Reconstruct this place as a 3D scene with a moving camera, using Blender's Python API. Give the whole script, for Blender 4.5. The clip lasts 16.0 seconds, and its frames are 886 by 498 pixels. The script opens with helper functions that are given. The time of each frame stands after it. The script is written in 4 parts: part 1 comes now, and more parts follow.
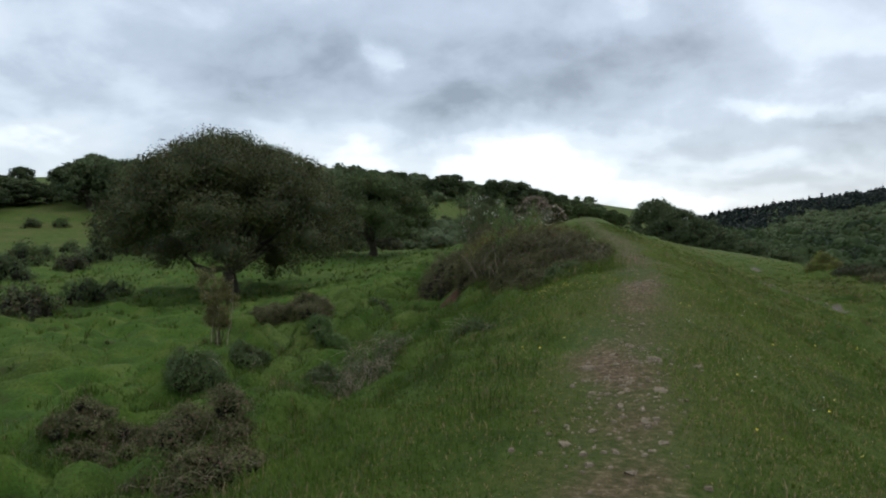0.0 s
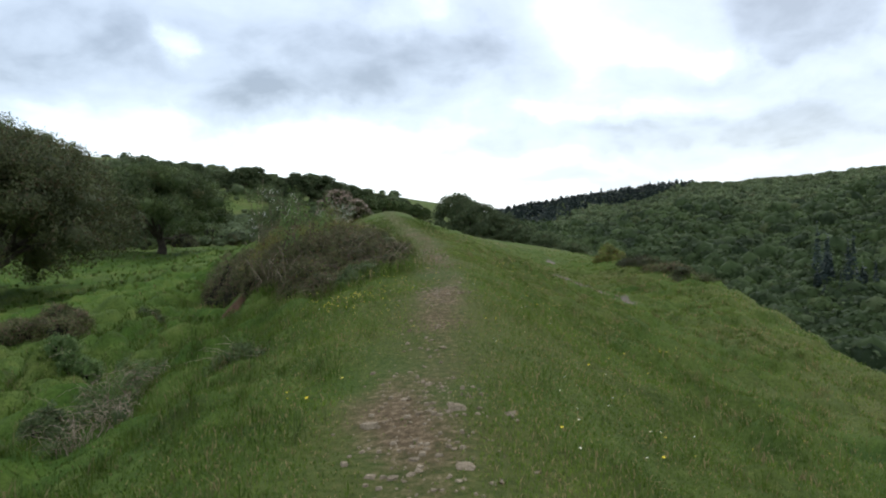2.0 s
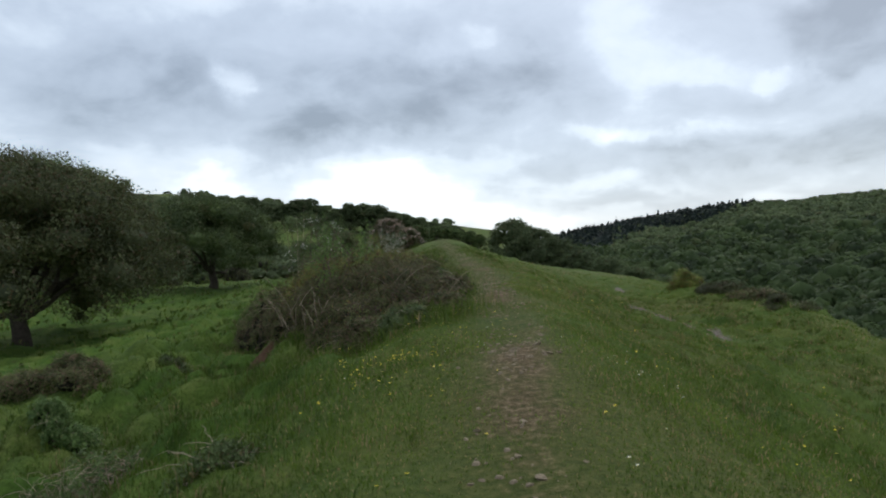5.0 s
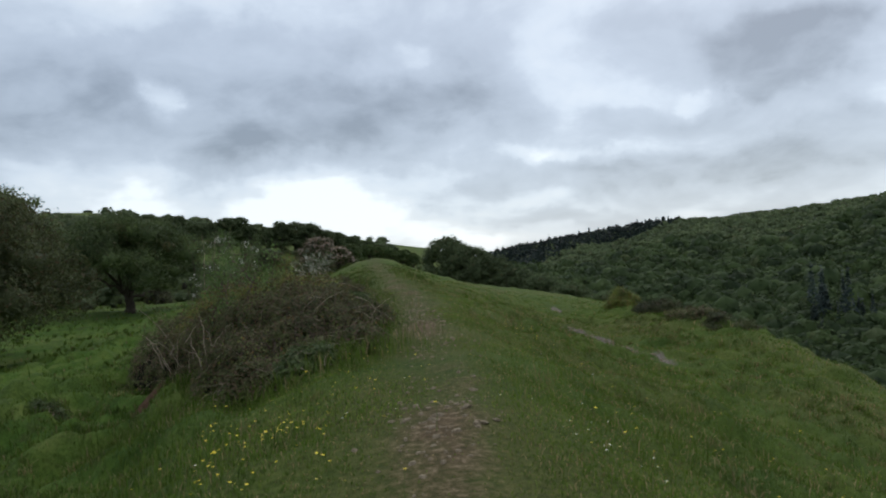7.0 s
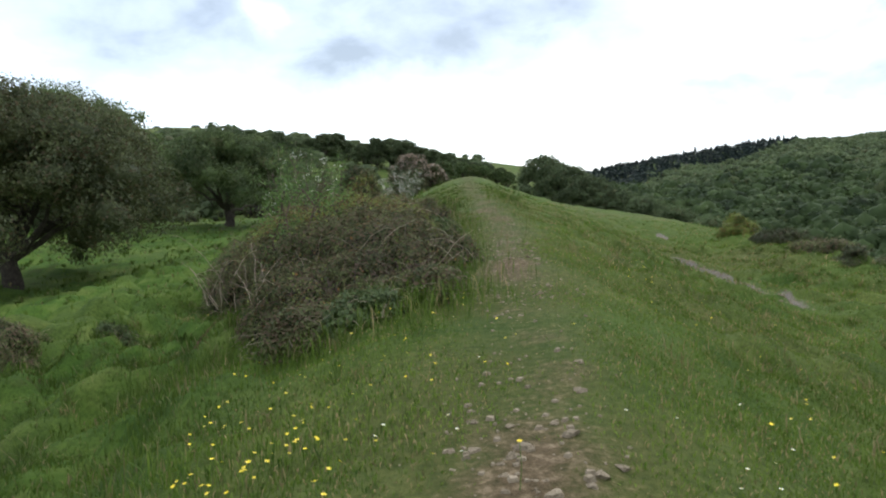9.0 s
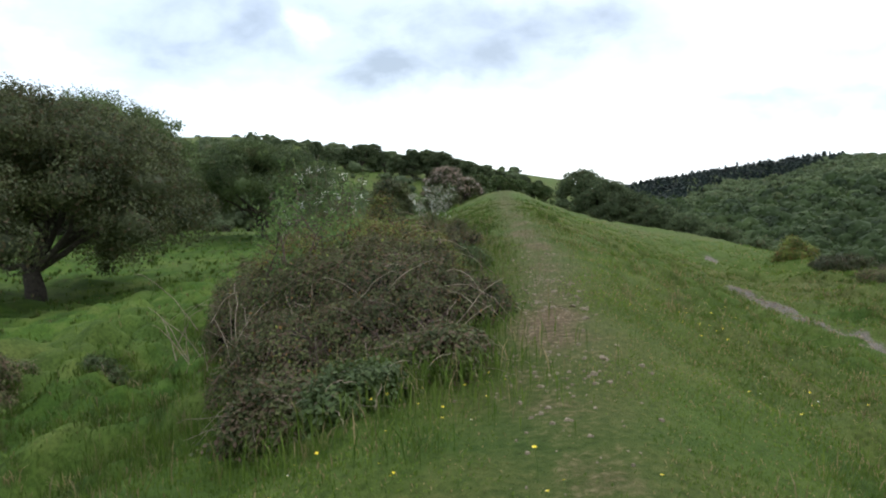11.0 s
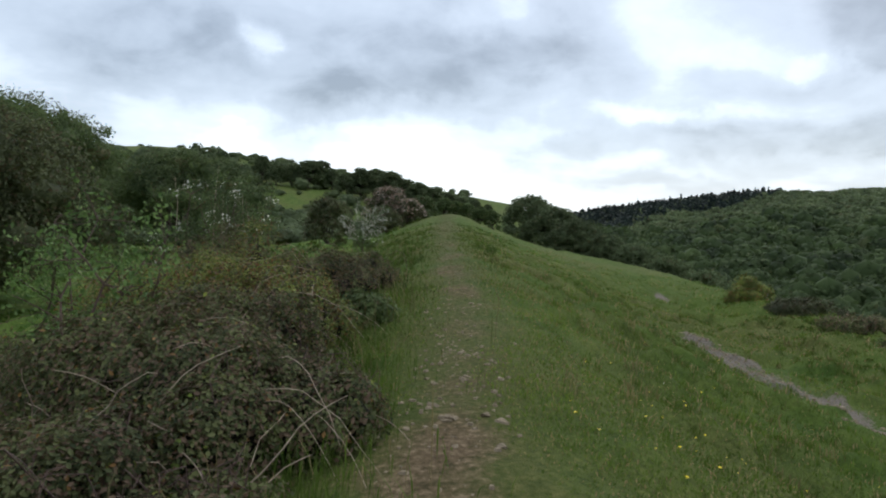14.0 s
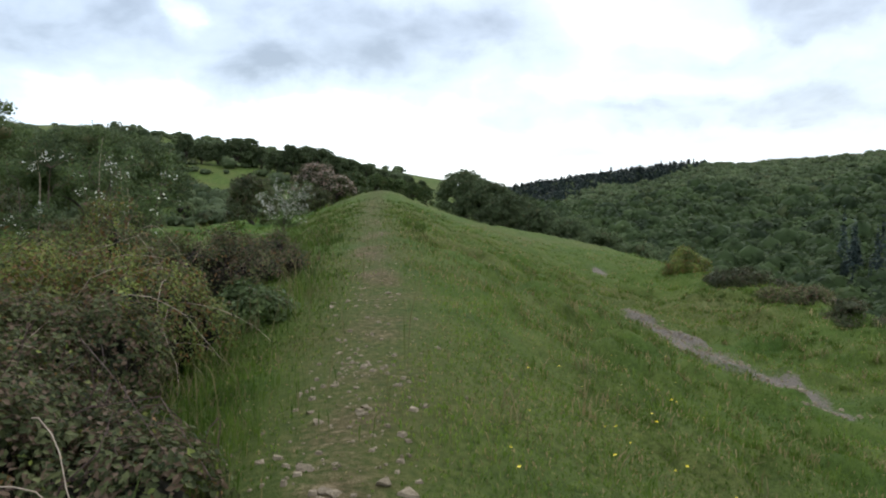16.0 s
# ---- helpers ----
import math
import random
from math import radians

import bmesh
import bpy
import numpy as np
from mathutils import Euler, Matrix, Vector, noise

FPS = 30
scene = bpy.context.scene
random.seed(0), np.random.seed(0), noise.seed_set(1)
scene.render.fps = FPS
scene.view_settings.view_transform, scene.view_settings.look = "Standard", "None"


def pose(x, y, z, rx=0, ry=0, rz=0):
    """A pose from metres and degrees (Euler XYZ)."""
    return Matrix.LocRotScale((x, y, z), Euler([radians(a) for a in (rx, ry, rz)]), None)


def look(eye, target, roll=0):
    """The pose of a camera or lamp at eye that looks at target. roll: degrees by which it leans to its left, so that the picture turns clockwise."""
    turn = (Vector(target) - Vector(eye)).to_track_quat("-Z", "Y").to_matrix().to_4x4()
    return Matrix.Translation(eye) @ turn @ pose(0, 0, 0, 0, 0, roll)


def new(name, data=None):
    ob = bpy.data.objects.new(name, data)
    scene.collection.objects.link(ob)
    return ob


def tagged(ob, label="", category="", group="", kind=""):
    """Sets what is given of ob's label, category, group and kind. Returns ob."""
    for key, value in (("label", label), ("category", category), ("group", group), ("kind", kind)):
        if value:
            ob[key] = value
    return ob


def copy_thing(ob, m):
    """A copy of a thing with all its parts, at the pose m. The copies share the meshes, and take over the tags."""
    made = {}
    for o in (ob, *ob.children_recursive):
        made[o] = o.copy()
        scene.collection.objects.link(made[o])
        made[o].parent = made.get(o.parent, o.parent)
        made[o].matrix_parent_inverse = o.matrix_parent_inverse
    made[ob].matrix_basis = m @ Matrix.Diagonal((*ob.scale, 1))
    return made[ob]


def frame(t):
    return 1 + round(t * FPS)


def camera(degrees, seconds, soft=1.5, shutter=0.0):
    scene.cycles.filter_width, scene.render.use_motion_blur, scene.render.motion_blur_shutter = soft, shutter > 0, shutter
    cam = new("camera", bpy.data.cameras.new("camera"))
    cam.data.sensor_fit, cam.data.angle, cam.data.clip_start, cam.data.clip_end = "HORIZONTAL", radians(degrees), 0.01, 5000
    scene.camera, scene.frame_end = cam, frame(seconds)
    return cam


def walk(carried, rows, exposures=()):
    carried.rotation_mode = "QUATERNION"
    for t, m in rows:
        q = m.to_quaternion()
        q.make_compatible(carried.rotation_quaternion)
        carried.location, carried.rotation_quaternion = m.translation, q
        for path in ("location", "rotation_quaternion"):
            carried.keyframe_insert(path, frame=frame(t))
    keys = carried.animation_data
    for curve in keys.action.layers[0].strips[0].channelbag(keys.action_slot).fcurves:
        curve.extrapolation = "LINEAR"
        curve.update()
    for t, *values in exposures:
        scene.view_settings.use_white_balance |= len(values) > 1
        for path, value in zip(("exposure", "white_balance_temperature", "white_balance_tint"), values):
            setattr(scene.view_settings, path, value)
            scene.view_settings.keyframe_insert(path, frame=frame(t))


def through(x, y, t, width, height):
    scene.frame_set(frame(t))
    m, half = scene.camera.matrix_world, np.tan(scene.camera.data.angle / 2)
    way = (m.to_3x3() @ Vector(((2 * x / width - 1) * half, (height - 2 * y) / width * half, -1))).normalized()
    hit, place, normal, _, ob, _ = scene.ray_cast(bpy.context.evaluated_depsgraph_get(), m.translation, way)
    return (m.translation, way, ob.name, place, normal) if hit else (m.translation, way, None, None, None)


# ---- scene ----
cam = camera(64.3, 16.0, 2.1)
METRES, EYE, TILT, LEAN, TURN = 17.3, 1.6, -1.0, 0.0, 16.6
ROWS = [
    (0.0, 0.0, 0.0, 0.0, 0.0, 0.0, -0.0),
    (0.5, 0.0053, 0.0294, 0.0012, -2.67, -2.88, -0.06),
    (1.0, 0.0199, 0.0595, 0.0036, -9.25, -1.86, 0.82),
    (1.5, 0.0283, 0.0846, 0.006, -12.24, -1.12, 1.67),
    (2.0, 0.0354, 0.1145, 0.0088, -15.58, -0.62, 0.84),
    (2.5, 0.0494, 0.1452, 0.0112, -17.81, -0.94, 0.73),
    (3.0, 0.0517, 0.1773, 0.0118, -16.44, 0.27, 0.07),
    (3.2, 0.0526, 0.1901, 0.012, -14.43, 2.07, 0.27),
    (5.3, 0.079, 0.3201, 0.0172, -11.17, 1.46, 2.16),
    (5.5, 0.0822, 0.3315, 0.0194, -12.3, 0.74, 2.35),
    (6.0, 0.0902, 0.3599, 0.0248, -19.66, 1.56, 2.09),
    (6.5, 0.1072, 0.3865, 0.025, -18.57, 3.09, 2.66),
    (7.0, 0.1166, 0.4169, 0.0239, -16.41, 2.98, 2.83),
    (7.5, 0.1275, 0.4465, 0.0257, -15.5, 1.7, 1.77),
    (8.0, 0.139, 0.4806, 0.0282, -8.46, 0.63, 2.39),
    (8.5, 0.143, 0.5136, 0.0328, -8.04, -3.46, 1.66),
    (9.0, 0.1541, 0.5435, 0.0329, -8.7, -3.37, 1.6),
    (9.2, 0.1585, 0.5555, 0.0329, -8.96, -3.24, 1.86),
    (11.3, 0.1846, 0.677, 0.0529, -5.61, -2.38, 0.63),
    (11.5, 0.1914, 0.6898, 0.055, -8.38, -2.56, 0.6),
    (12.0, 0.2084, 0.7219, 0.0602, -13.41, -0.96, 0.49),
    (12.5, 0.2146, 0.7518, 0.0605, -19.17, 0.03, -0.25),
    (13.0, 0.2276, 0.7826, 0.0595, -17.86, 1.03, -0.63),
    (13.5, 0.2373, 0.8104, 0.0621, -10.46, 0.37, -0.26),
    (14.0, 0.2458, 0.8364, 0.0646, -9.85, -0.68, -1.32),
    (14.5, 0.2612, 0.8588, 0.0658, -7.67, 0.2, -0.29),
    (15.0, 0.2678, 0.8845, 0.0642, -11.08, -0.91, -0.93),
    (15.5, 0.2745, 0.9121, 0.0636, -14.72, -2.3, -1.08),
    (16.0, 0.2837, 0.942, 0.0642, -15.08, -2.5, -0.08),
]
EXPOSURES = [(t, stops, 6400, 8) for t, stops in ((0.0, -0.6), (0.5, -0.12), (1.0, 0.2), (1.5, 0.1), (2.5, -0.25), (3.0, -0.22), (5.5, -0.58), (6.0, -0.5), (6.5, -0.65), (7.0, -0.72), (8.0, -0.8), (8.5, -0.25), (9.0, 0.2), (11.5, 0.15), (12.5, -0.1), (13.5, -0.45), (14.5, -0.25), (15.0, -0.4), (16.0, 0.0))]
walk(cam, [(t, pose(0, 0, EYE, TILT, LEAN, TURN) @ pose(METRES * x, METRES * y, METRES * z, 90 + pitch, roll, yaw)) for t, x, y, z, yaw, pitch, roll in ROWS], EXPOSURES)

# ---- world and sun ----
world = bpy.data.worlds.new("overcast_sky")
scene.world = world
world.use_nodes = True
wn, wl = world.node_tree.nodes, world.node_tree.links
wn.clear()


def wnode(kind, **values):
    n = wn.new(kind)
    for key, value in values.items():
        if key in n.inputs:
            n.inputs[key].default_value = value
    return n


def wmath(op, a, b=None, c=None, clamp=False):
    n = wn.new("ShaderNodeMath")
    n.operation, n.use_clamp = op, clamp
    for k, v in enumerate((a, b, c)):
        if v is None:
            continue
        if isinstance(v, (int, float)):
            n.inputs[k].default_value = v
        else:
            wl.new(v, n.inputs[k])
    return n.outputs[0]


SUN_EL, SUN_AZ = radians(52), radians(25)   # azimuth clockwise from +Y
sky = wn.new("ShaderNodeTexSky")
sky.sky_type, sky.sun_disc = "NISHITA", False
sky.sun_elevation, sky.sun_rotation = SUN_EL, SUN_AZ
sky.air_density, sky.dust_density = 1.0, 2.0
coord = wn.new("ShaderNodeTexCoord")
sep = wn.new("ShaderNodeSeparateXYZ")
wl.new(coord.outputs["Generated"], sep.inputs[0])
# clouds lie on a flat deck: direction divided by its height above the horizon
up = wmath("ADD", wmath("MAXIMUM", sep.outputs[2], 0.0), 0.34)
px = wmath("DIVIDE", sep.outputs[0], up)
py = wmath("DIVIDE", sep.outputs[1], up)
deck = wn.new("ShaderNodeCombineXYZ")
wl.new(px, deck.inputs[0]), wl.new(py, deck.inputs[1])


def cloud(scale, detail, rough, offset, distort=0.0):
    m = wn.new("ShaderNodeMapping")
    m.inputs["Location"].default_value = offset
    wl.new(deck.outputs[0], m.inputs[0])
    n = wnode("ShaderNodeTexNoise", Scale=scale, Detail=detail, Roughness=rough, Distortion=distort)
    wl.new(m.outputs[0], n.inputs["Vector"])
    return n.outputs[0]


big = cloud(0.85, 2.0, 0.5, (3.1, 1.7, 0), 0.3)
mid = cloud(2.2, 7.0, 0.5, (0.4, 5.2, 0), 0.5)
fine = cloud(6.0, 6.0, 0.55, (7.3, 2.2, 0), 0.3)
# bearing and height of each direction in degrees, ruffled so that the edges of the clouds billow
ruffle = wnode("ShaderNodeTexNoise", Scale=5.5, Detail=6.0, Roughness=0.55)
wl.new(coord.outputs["Generated"], ruffle.inputs["Vector"])
ruffled = wn.new("ShaderNodeSeparateColor")
wl.new(ruffle.outputs["Color"], ruffled.inputs[0])
bearing = wmath("MULTIPLY", wmath("ARCTAN2", sep.outputs[0], sep.outputs[1]), 57.2958)
bearing = wmath("ADD", bearing, wmath("MULTIPLY", wmath("SUBTRACT", ruffled.outputs[0], 0.5), 20.0))
height = wmath("MULTIPLY", wmath("ARCSINE", sep.outputs[2]), 57.2958)
height = wmath("ADD", height, wmath("MULTIPLY", wmath("SUBTRACT", ruffled.outputs[1], 0.5), 9.0))


def blob(azimuth, elevation, wide, high):
    """A mass of cloud round one bearing, 1 in its middle, with a fairly sharp edge; sizes are half widths in degrees."""
    dx = wmath("DIVIDE", wmath("SUBTRACT", bearing, azimuth), wide)
    dy = wmath("DIVIDE", wmath("SUBTRACT", height, elevation), high)
    r2 = wmath("ADD", wmath("MULTIPLY", dx, dx), wmath("MULTIPLY", dy, dy))
    return wmath("DIVIDE", 1.0, wmath("ADD", 1.0, wmath("POWER", r2, 3.0)))


thick = wmath("ADD", wmath("MULTIPLY", wmath("SUBTRACT", mid, 0.5), 1.05), wmath("MULTIPLY", wmath("SUBTRACT", fine, 0.5), 0.50))
thick = wmath("ADD", wmath("ADD", thick, 0.20), wmath("MULTIPLY", wmath("SUBTRACT", big, 0.30), 0.45))
for azimuth, elevation, wide, high, amount in ((-15, 14.2, 18, 5.0, 0.38), (-8, 12.0, 8.5, 3.4, 0.16), (-17, 9.4, 5.0, 1.6, 0.18), (-34, 15, 9, 6, 0.24), (-3, 20, 16, 4.0, 0.18), (4, 13, 5.5, 3.2, 0.26), (15, 11.4, 6.0, 1.8, 0.22),
                                               (15, 17, 7, 2.6, 0.20), (27, 15.0, 6.5, 3.4, 0.40), (33, 8.0, 9, 2.2, 0.34), (16, 7.4, 9.0, 1.7, 0.32), (2.0, 6.0, 5.0, 1.5, 0.26), (9, 3.4, 6.5, 1.0, 0.22), (22, 9, 22, 9, 0.17), (44, 15, 8, 5, 0.25), (-50, 10, 9, 3, 0.2),
                                               (-22, 14.0, 1.8, 1.3, -0.30), (-4, 17.0, 3.0, 1.2, -0.20), (20, 13.2, 3.0, 1.0, -0.20), (-18, 4.6, 18, 2.4, -0.16), (9, 9.4, 5.0, 0.8, -0.16)):
    thick = wmath("ADD", thick, wmath("MULTIPLY", blob(azimuth, elevation, wide, high), amount))
ramp = wn.new("ShaderNodeValToRGB")
for k, (place, colour) in enumerate(((0.14, (1.18, 1.25, 1.33, 1)), (0.27, (0.90, 0.97, 1.06, 1)), (0.40, (0.80, 0.885, 1.0, 1)), (0.55, (0.62, 0.695, 0.81, 1)), (0.75, (0.50, 0.565, 0.665, 1)), (1.0, (0.26, 0.30, 0.36, 1)))):
    e = ramp.color_ramp.elements[k] if k < 2 else ramp.color_ramp.elements.new(place)
    e.position, e.color = place, colour
ramp.color_ramp.interpolation = "LINEAR"
wl.new(thick, ramp.inputs[0])
back_sky = wnode("ShaderNodeBackground", Strength=0.05)
wl.new(sky.outputs[0], back_sky.inputs[0])
back_cloud = wnode("ShaderNodeBackground", Strength=1.12)
wl.new(ramp.outputs[0], back_cloud.inputs[0])
both = wn.new("ShaderNodeAddShader")
wl.new(back_sky.outputs[0], both.inputs[0]), wl.new(back_cloud.outputs[0], both.inputs[1])
wl.new(both.outputs[0], wn.new("ShaderNodeOutputWorld").inputs[0])

sun = new("sun", bpy.data.lights.new("sun", "SUN"))
sun.data.energy, sun.data.angle, sun.data.color = 1.05, radians(18), (1.0, 0.96, 0.9)
sun.matrix_world = look((0, 0, 0), (-math.sin(SUN_AZ) * math.cos(SUN_EL), -math.cos(SUN_AZ) * math.cos(SUN_EL), -math.sin(SUN_EL)))

# ---- lie of the land ----
# >>> terrain
def knots(v, table):
    """A smooth curve through (place, value) knots."""
    t = np.array(table, float)
    a, b = t[:, 0], t[:, 1]
    m = np.gradient(b, a)
    v = np.clip(np.asarray(v, float), a[0], a[-1])
    i = np.clip(np.searchsorted(a, v) - 1, 0, len(a) - 2)
    h = a[i + 1] - a[i]
    u = (v - a[i]) / h
    return ((2 * u**3 - 3 * u**2 + 1) * b[i] + (u**3 - 2 * u**2 + u) * h * m[i] + (3 * u**2 - 2 * u**3) * b[i + 1] + (u**3 - u**2) * h * m[i + 1])


def ease(v, a, b):
    u = np.clip((np.asarray(v, float) - a) / (b - a), 0, 1)
    return u * u * (3 - 2 * u)


RIDGE_Z = ((-60, -2.5), (-20, -0.8), (0, 0), (3, 0.13), (6, 0.26), (10, 0.48), (13, 0.75), (17, 0.88), (22, 1.12), (30, 1.55), (42, 2.05), (60, 2.9), (80, 3.8), (93, 4.0), (110, 3.2), (150, 0), (260, -10))
RIDGE_X = ((-60, 0), (0, 0), (14, 0), (24, -0.6), (40, -2.6), (60, -5.0), (92, -8.0), (150, -12), (260, -20))
LEFT = ((-40, -3.6), (-25, -3.3), (-16, -2.9), (-10, -2.6), (-7, -2.3), (-4.5, -1.38), (-2.5, -0.5), (-1.0, -0.10), (0, 0), (1, 0))
RIGHT = ((-1, 0), (0, 0), (0.5, -0.08), (1.2, -0.34), (2.0, -0.74), (4, -1.58), (7, -2.62), (9, -3.0), (11, -3.3), (13, -4.1), (17, -7.6), (24, -13.5), (40, -25), (80, -42), (160, -60))
BERM = ((-1, 0), (0, 0), (0.5, -0.08), (1.2, -0.34), (2.0, -0.78), (4, -1.75), (6.2, -2.8), (7.0, -3.05), (8.3, -3.2), (9.6, -3.1), (11, -2.82), (12.2, -2.95), (14, -4.2), (18, -7.6), (24, -13.0), (40, -25), (80, -42), (160, -60))
MEADOW_Z = ((-60, -2.4), (0, -2.5), (20, -2.65), (35, -2.95), (47, -3.0), (62, -2.2), (84, -0.85), (110, -0.65), (260, -0.6))
LIP_X = ((-60, 11), (20, 11), (40, 11.5), (55, 11), (74, 8.5), (91, 4.3), (115, 2), (260, 0))
SKY_LEFT = ((-180, 3), (-70, 4.0), (-48, 4.0), (-34, 5.0), (-26, 5.35), (-19, 4.65), (-12, 3.9), (-7, 3.1), (-2, 2.2), (4, 1.4), (10, 1.0))
SKY_RIGHT = ((-10, 0.8), (0, 1.0), (3.2, 1.25), (8, 1.95), (13, 2.65), (18, 3.15), (22, 3.25), (30, 3.85), (45, 4.8), (90, 4.5), (180, 3))


def wave(x, y, seed):
    """Smooth uneven ground from a few crossing waves."""
    rng = np.random.default_rng(seed)
    out = 0
    for k in range(7):
        a, f, p = rng.uniform(0, 6.28), rng.uniform(0.6, 1.7), rng.uniform(0, 6.28, 2)
        out = out + np.sin((x * math.cos(a) + y * math.sin(a)) * f + p[0]) * np.sin((y * math.cos(a) - x * math.sin(a)) * f * 0.8 + p[1])
    return out / 7


def far_z(x, y):
    r, az = np.hypot(x, y), np.degrees(np.arctan2(x, y))
    top = 1.6 + 430 * np.tan(np.radians(knots(az, SKY_LEFT)))
    u = np.clip((r - 80) / 350, 0, 1)
    left = -2.2 + (top + 2.2) * (0.35 * u + 0.65 * u * u * (3 - 2 * u)) - np.clip(r - 430, 0, None) * 0.01
    e = knots(az, SKY_RIGHT)
    lr = np.clip(np.log(np.maximum(r, 1) / 220) / math.log(5.0), -0.6, 1)
    right = 1.6 + np.minimum(r, 1100) * np.tan(np.radians(-11 + (e + 11) * (1 - (1 - np.clip(lr, -0.6, 1))**1.6))) - np.clip(r - 1100, 0, None) * 0.02
    w = ease(az, -1.0, 5.0) * (1 - ease(az, 150, 180))
    return left * (1 - w) + right * w


def ground_z(x, y):
    x, y = np.asarray(x, float), np.asarray(y, float)
    d = x - knots(y, RIDGE_X)
    zp = knots(y, RIDGE_Z)
    b = ease(y, 24, 36) * (1 - ease(y, 43, 60))
    left = zp + knots(d, LEFT)
    floor = knots(y, MEADOW_Z)
    k = ease(-d, 9, 26)
    left = left * (1 - k) + floor * k
    s = d * 11.3 / (knots(y, LIP_X) - knots(y, RIDGE_X))
    right = zp + (knots(s, RIGHT) * (1 - b) + knots(s, BERM) * b) * (1 + 0.12 * ease(y, 55, 80))
    near = np.where(d < 0, left, right)
    r = np.hypot(x, y)
    f = ease(r, 105, 230)
    z = near * (1 - f) + far_z(x, y) * f
    calm = 1 - 0.75 * np.exp(-(d / 1.6)**2)
    bump = 0.16 * wave(x, y * 0.7, 3) + 0.20 * wave(x * 2.3, y * 1.5, 5) + 0.22 * (np.maximum(wave(x * 4.1, y * 3.0, 8), 0) - 0.08)
    bump = bump * (1 + 0.6 * ease(-d, 2, 8)) + 0.46 * (np.tanh(4 * np.maximum(wave(x * 2.0, y * 1.6, 14) - 0.03, 0)) - 0.25) * (0.16 + 0.78 * ease(-d, 2.5, 6))
    bump = bump + 0.38 * ease(wave(x * 2.0, y * 1.5, 24), 0.03, 0.28) * ease(-d, 1.6, 5) * (1 - ease(r, 40, 70)) + 0.20 * ease(wave(x * 2.4, y * 1.7, 27), 0.04, 0.28) * ease(d, 1.0, 3) * (1 - ease(r, 40, 70))
    z = z + bump * calm * (1 - ease(r, 90, 160)) + 0.9 * wave(x * 0.06, y * 0.06, 9) * ease(r, 90, 220)
    return z
# <<< terrain

# ---- materials ----
def material(name, rough=0.85, spec=0.2):
    m = bpy.data.materials.new(name)
    m.use_nodes = True
    b = m.node_tree.nodes["Principled BSDF"]
    b.inputs["Roughness"].default_value = rough
    b.inputs["Specular IOR Level"].default_value = spec
    return m, m.node_tree.nodes, m.node_tree.links, b


def noise_node(n, l, scale, detail=4.0, rough=0.6, where="Object"):
    c = n.new("ShaderNodeTexCoord")
    t = n.new("ShaderNodeTexNoise")
    t.inputs["Scale"].default_value, t.inputs["Detail"].default_value, t.inputs["Roughness"].default_value = scale, detail, rough
    l.new(c.outputs[where], t.inputs["Vector"])
    return t.outputs[0]


def ramp_node(n, l, source, stops):
    r = n.new("ShaderNodeValToRGB")
    for k, (place, colour) in enumerate(stops):
        e = r.color_ramp.elements[k] if k < 2 else r.color_ramp.elements.new(place)
        e.position, e.color = place, (*colour, 1)
    l.new(source, r.inputs[0])
    return r.outputs[0]


def mix_node(n, l, factor, a, b, mode="MIX"):
    m = n.new("ShaderNodeMix")
    m.data_type, m.blend_type = "RGBA", mode
    for socket, v in ((m.inputs[0], factor), (m.inputs[6], a), (m.inputs[7], b)):
        if isinstance(v, (int, float)):
            socket.default_value = v
        elif isinstance(v, tuple):
            socket.default_value = (*v, 1)
        else:
            l.new(v, socket)
    return m.outputs[2]


def math_node(n, l, op, a, b, clamp=False):
    m = n.new("ShaderNodeMath")
    m.operation, m.use_clamp = op, clamp
    for k, v in enumerate((a, b)):
        if isinstance(v, (int, float)):
            m.inputs[k].default_value = v
        else:
            l.new(v, m.inputs[k])
    return m.outputs[0]


def bump_node(n, l, height, strength, distance, b):
    u = n.new("ShaderNodeBump")
    u.inputs["Strength"].default_value, u.inputs["Distance"].default_value = strength, distance
    l.new(height, u.inputs["Height"])
    l.new(u.outputs[0], b.inputs["Normal"])


def foliage(name, dark, light, odd, odd_share=0.06, patch=0.5, gloss=0.25, through=0.35):
    """Leaves: each island its own green, drifting over the plant, a few of an odd colour, and a little light through them."""
    m, n, l, b = material(name, 0.6, gloss)
    g = n.new("ShaderNodeNewGeometry")
    rand = g.outputs["Random Per Island"]
    base = ramp_node(n, l, rand, ((0.0, dark), (1.0, light)))
    drift = ramp_node(n, l, noise_node(n, l, patch, 3.0), ((0.32, (0.62, 0.64, 0.65)), (0.70, (1.30, 1.26, 1.12))))
    c = mix_node(n, l, 1.0, base, drift, "MULTIPLY")
    few = math_node(n, l, "LESS_THAN", math_node(n, l, "FRACT", math_node(n, l, "MULTIPLY", rand, 37.7), 0), odd_share)
    c = mix_node(n, l, few, c, odd)
    info = n.new("ShaderNodeObjectInfo")
    hue = n.new("ShaderNodeHueSaturation")
    l.new(math_node(n, l, "ADD", math_node(n, l, "MULTIPLY", info.outputs["Random"], 0.5), 0.75), hue.inputs["Value"])
    l.new(c, hue.inputs["Color"])
    c = hue.outputs[0]
    l.new(c, b.inputs["Base Color"])
    tr = n.new("ShaderNodeBsdfTranslucent")
    l.new(c, tr.inputs[0])
    mx = n.new("ShaderNodeMixShader")
    mx.inputs[0].default_value = through
    l.new(b.outputs[0], mx.inputs[1]), l.new(tr.outputs[0], mx.inputs[2])
    l.new(mx.outputs[0], n["Material Output"].inputs[0])
    return m


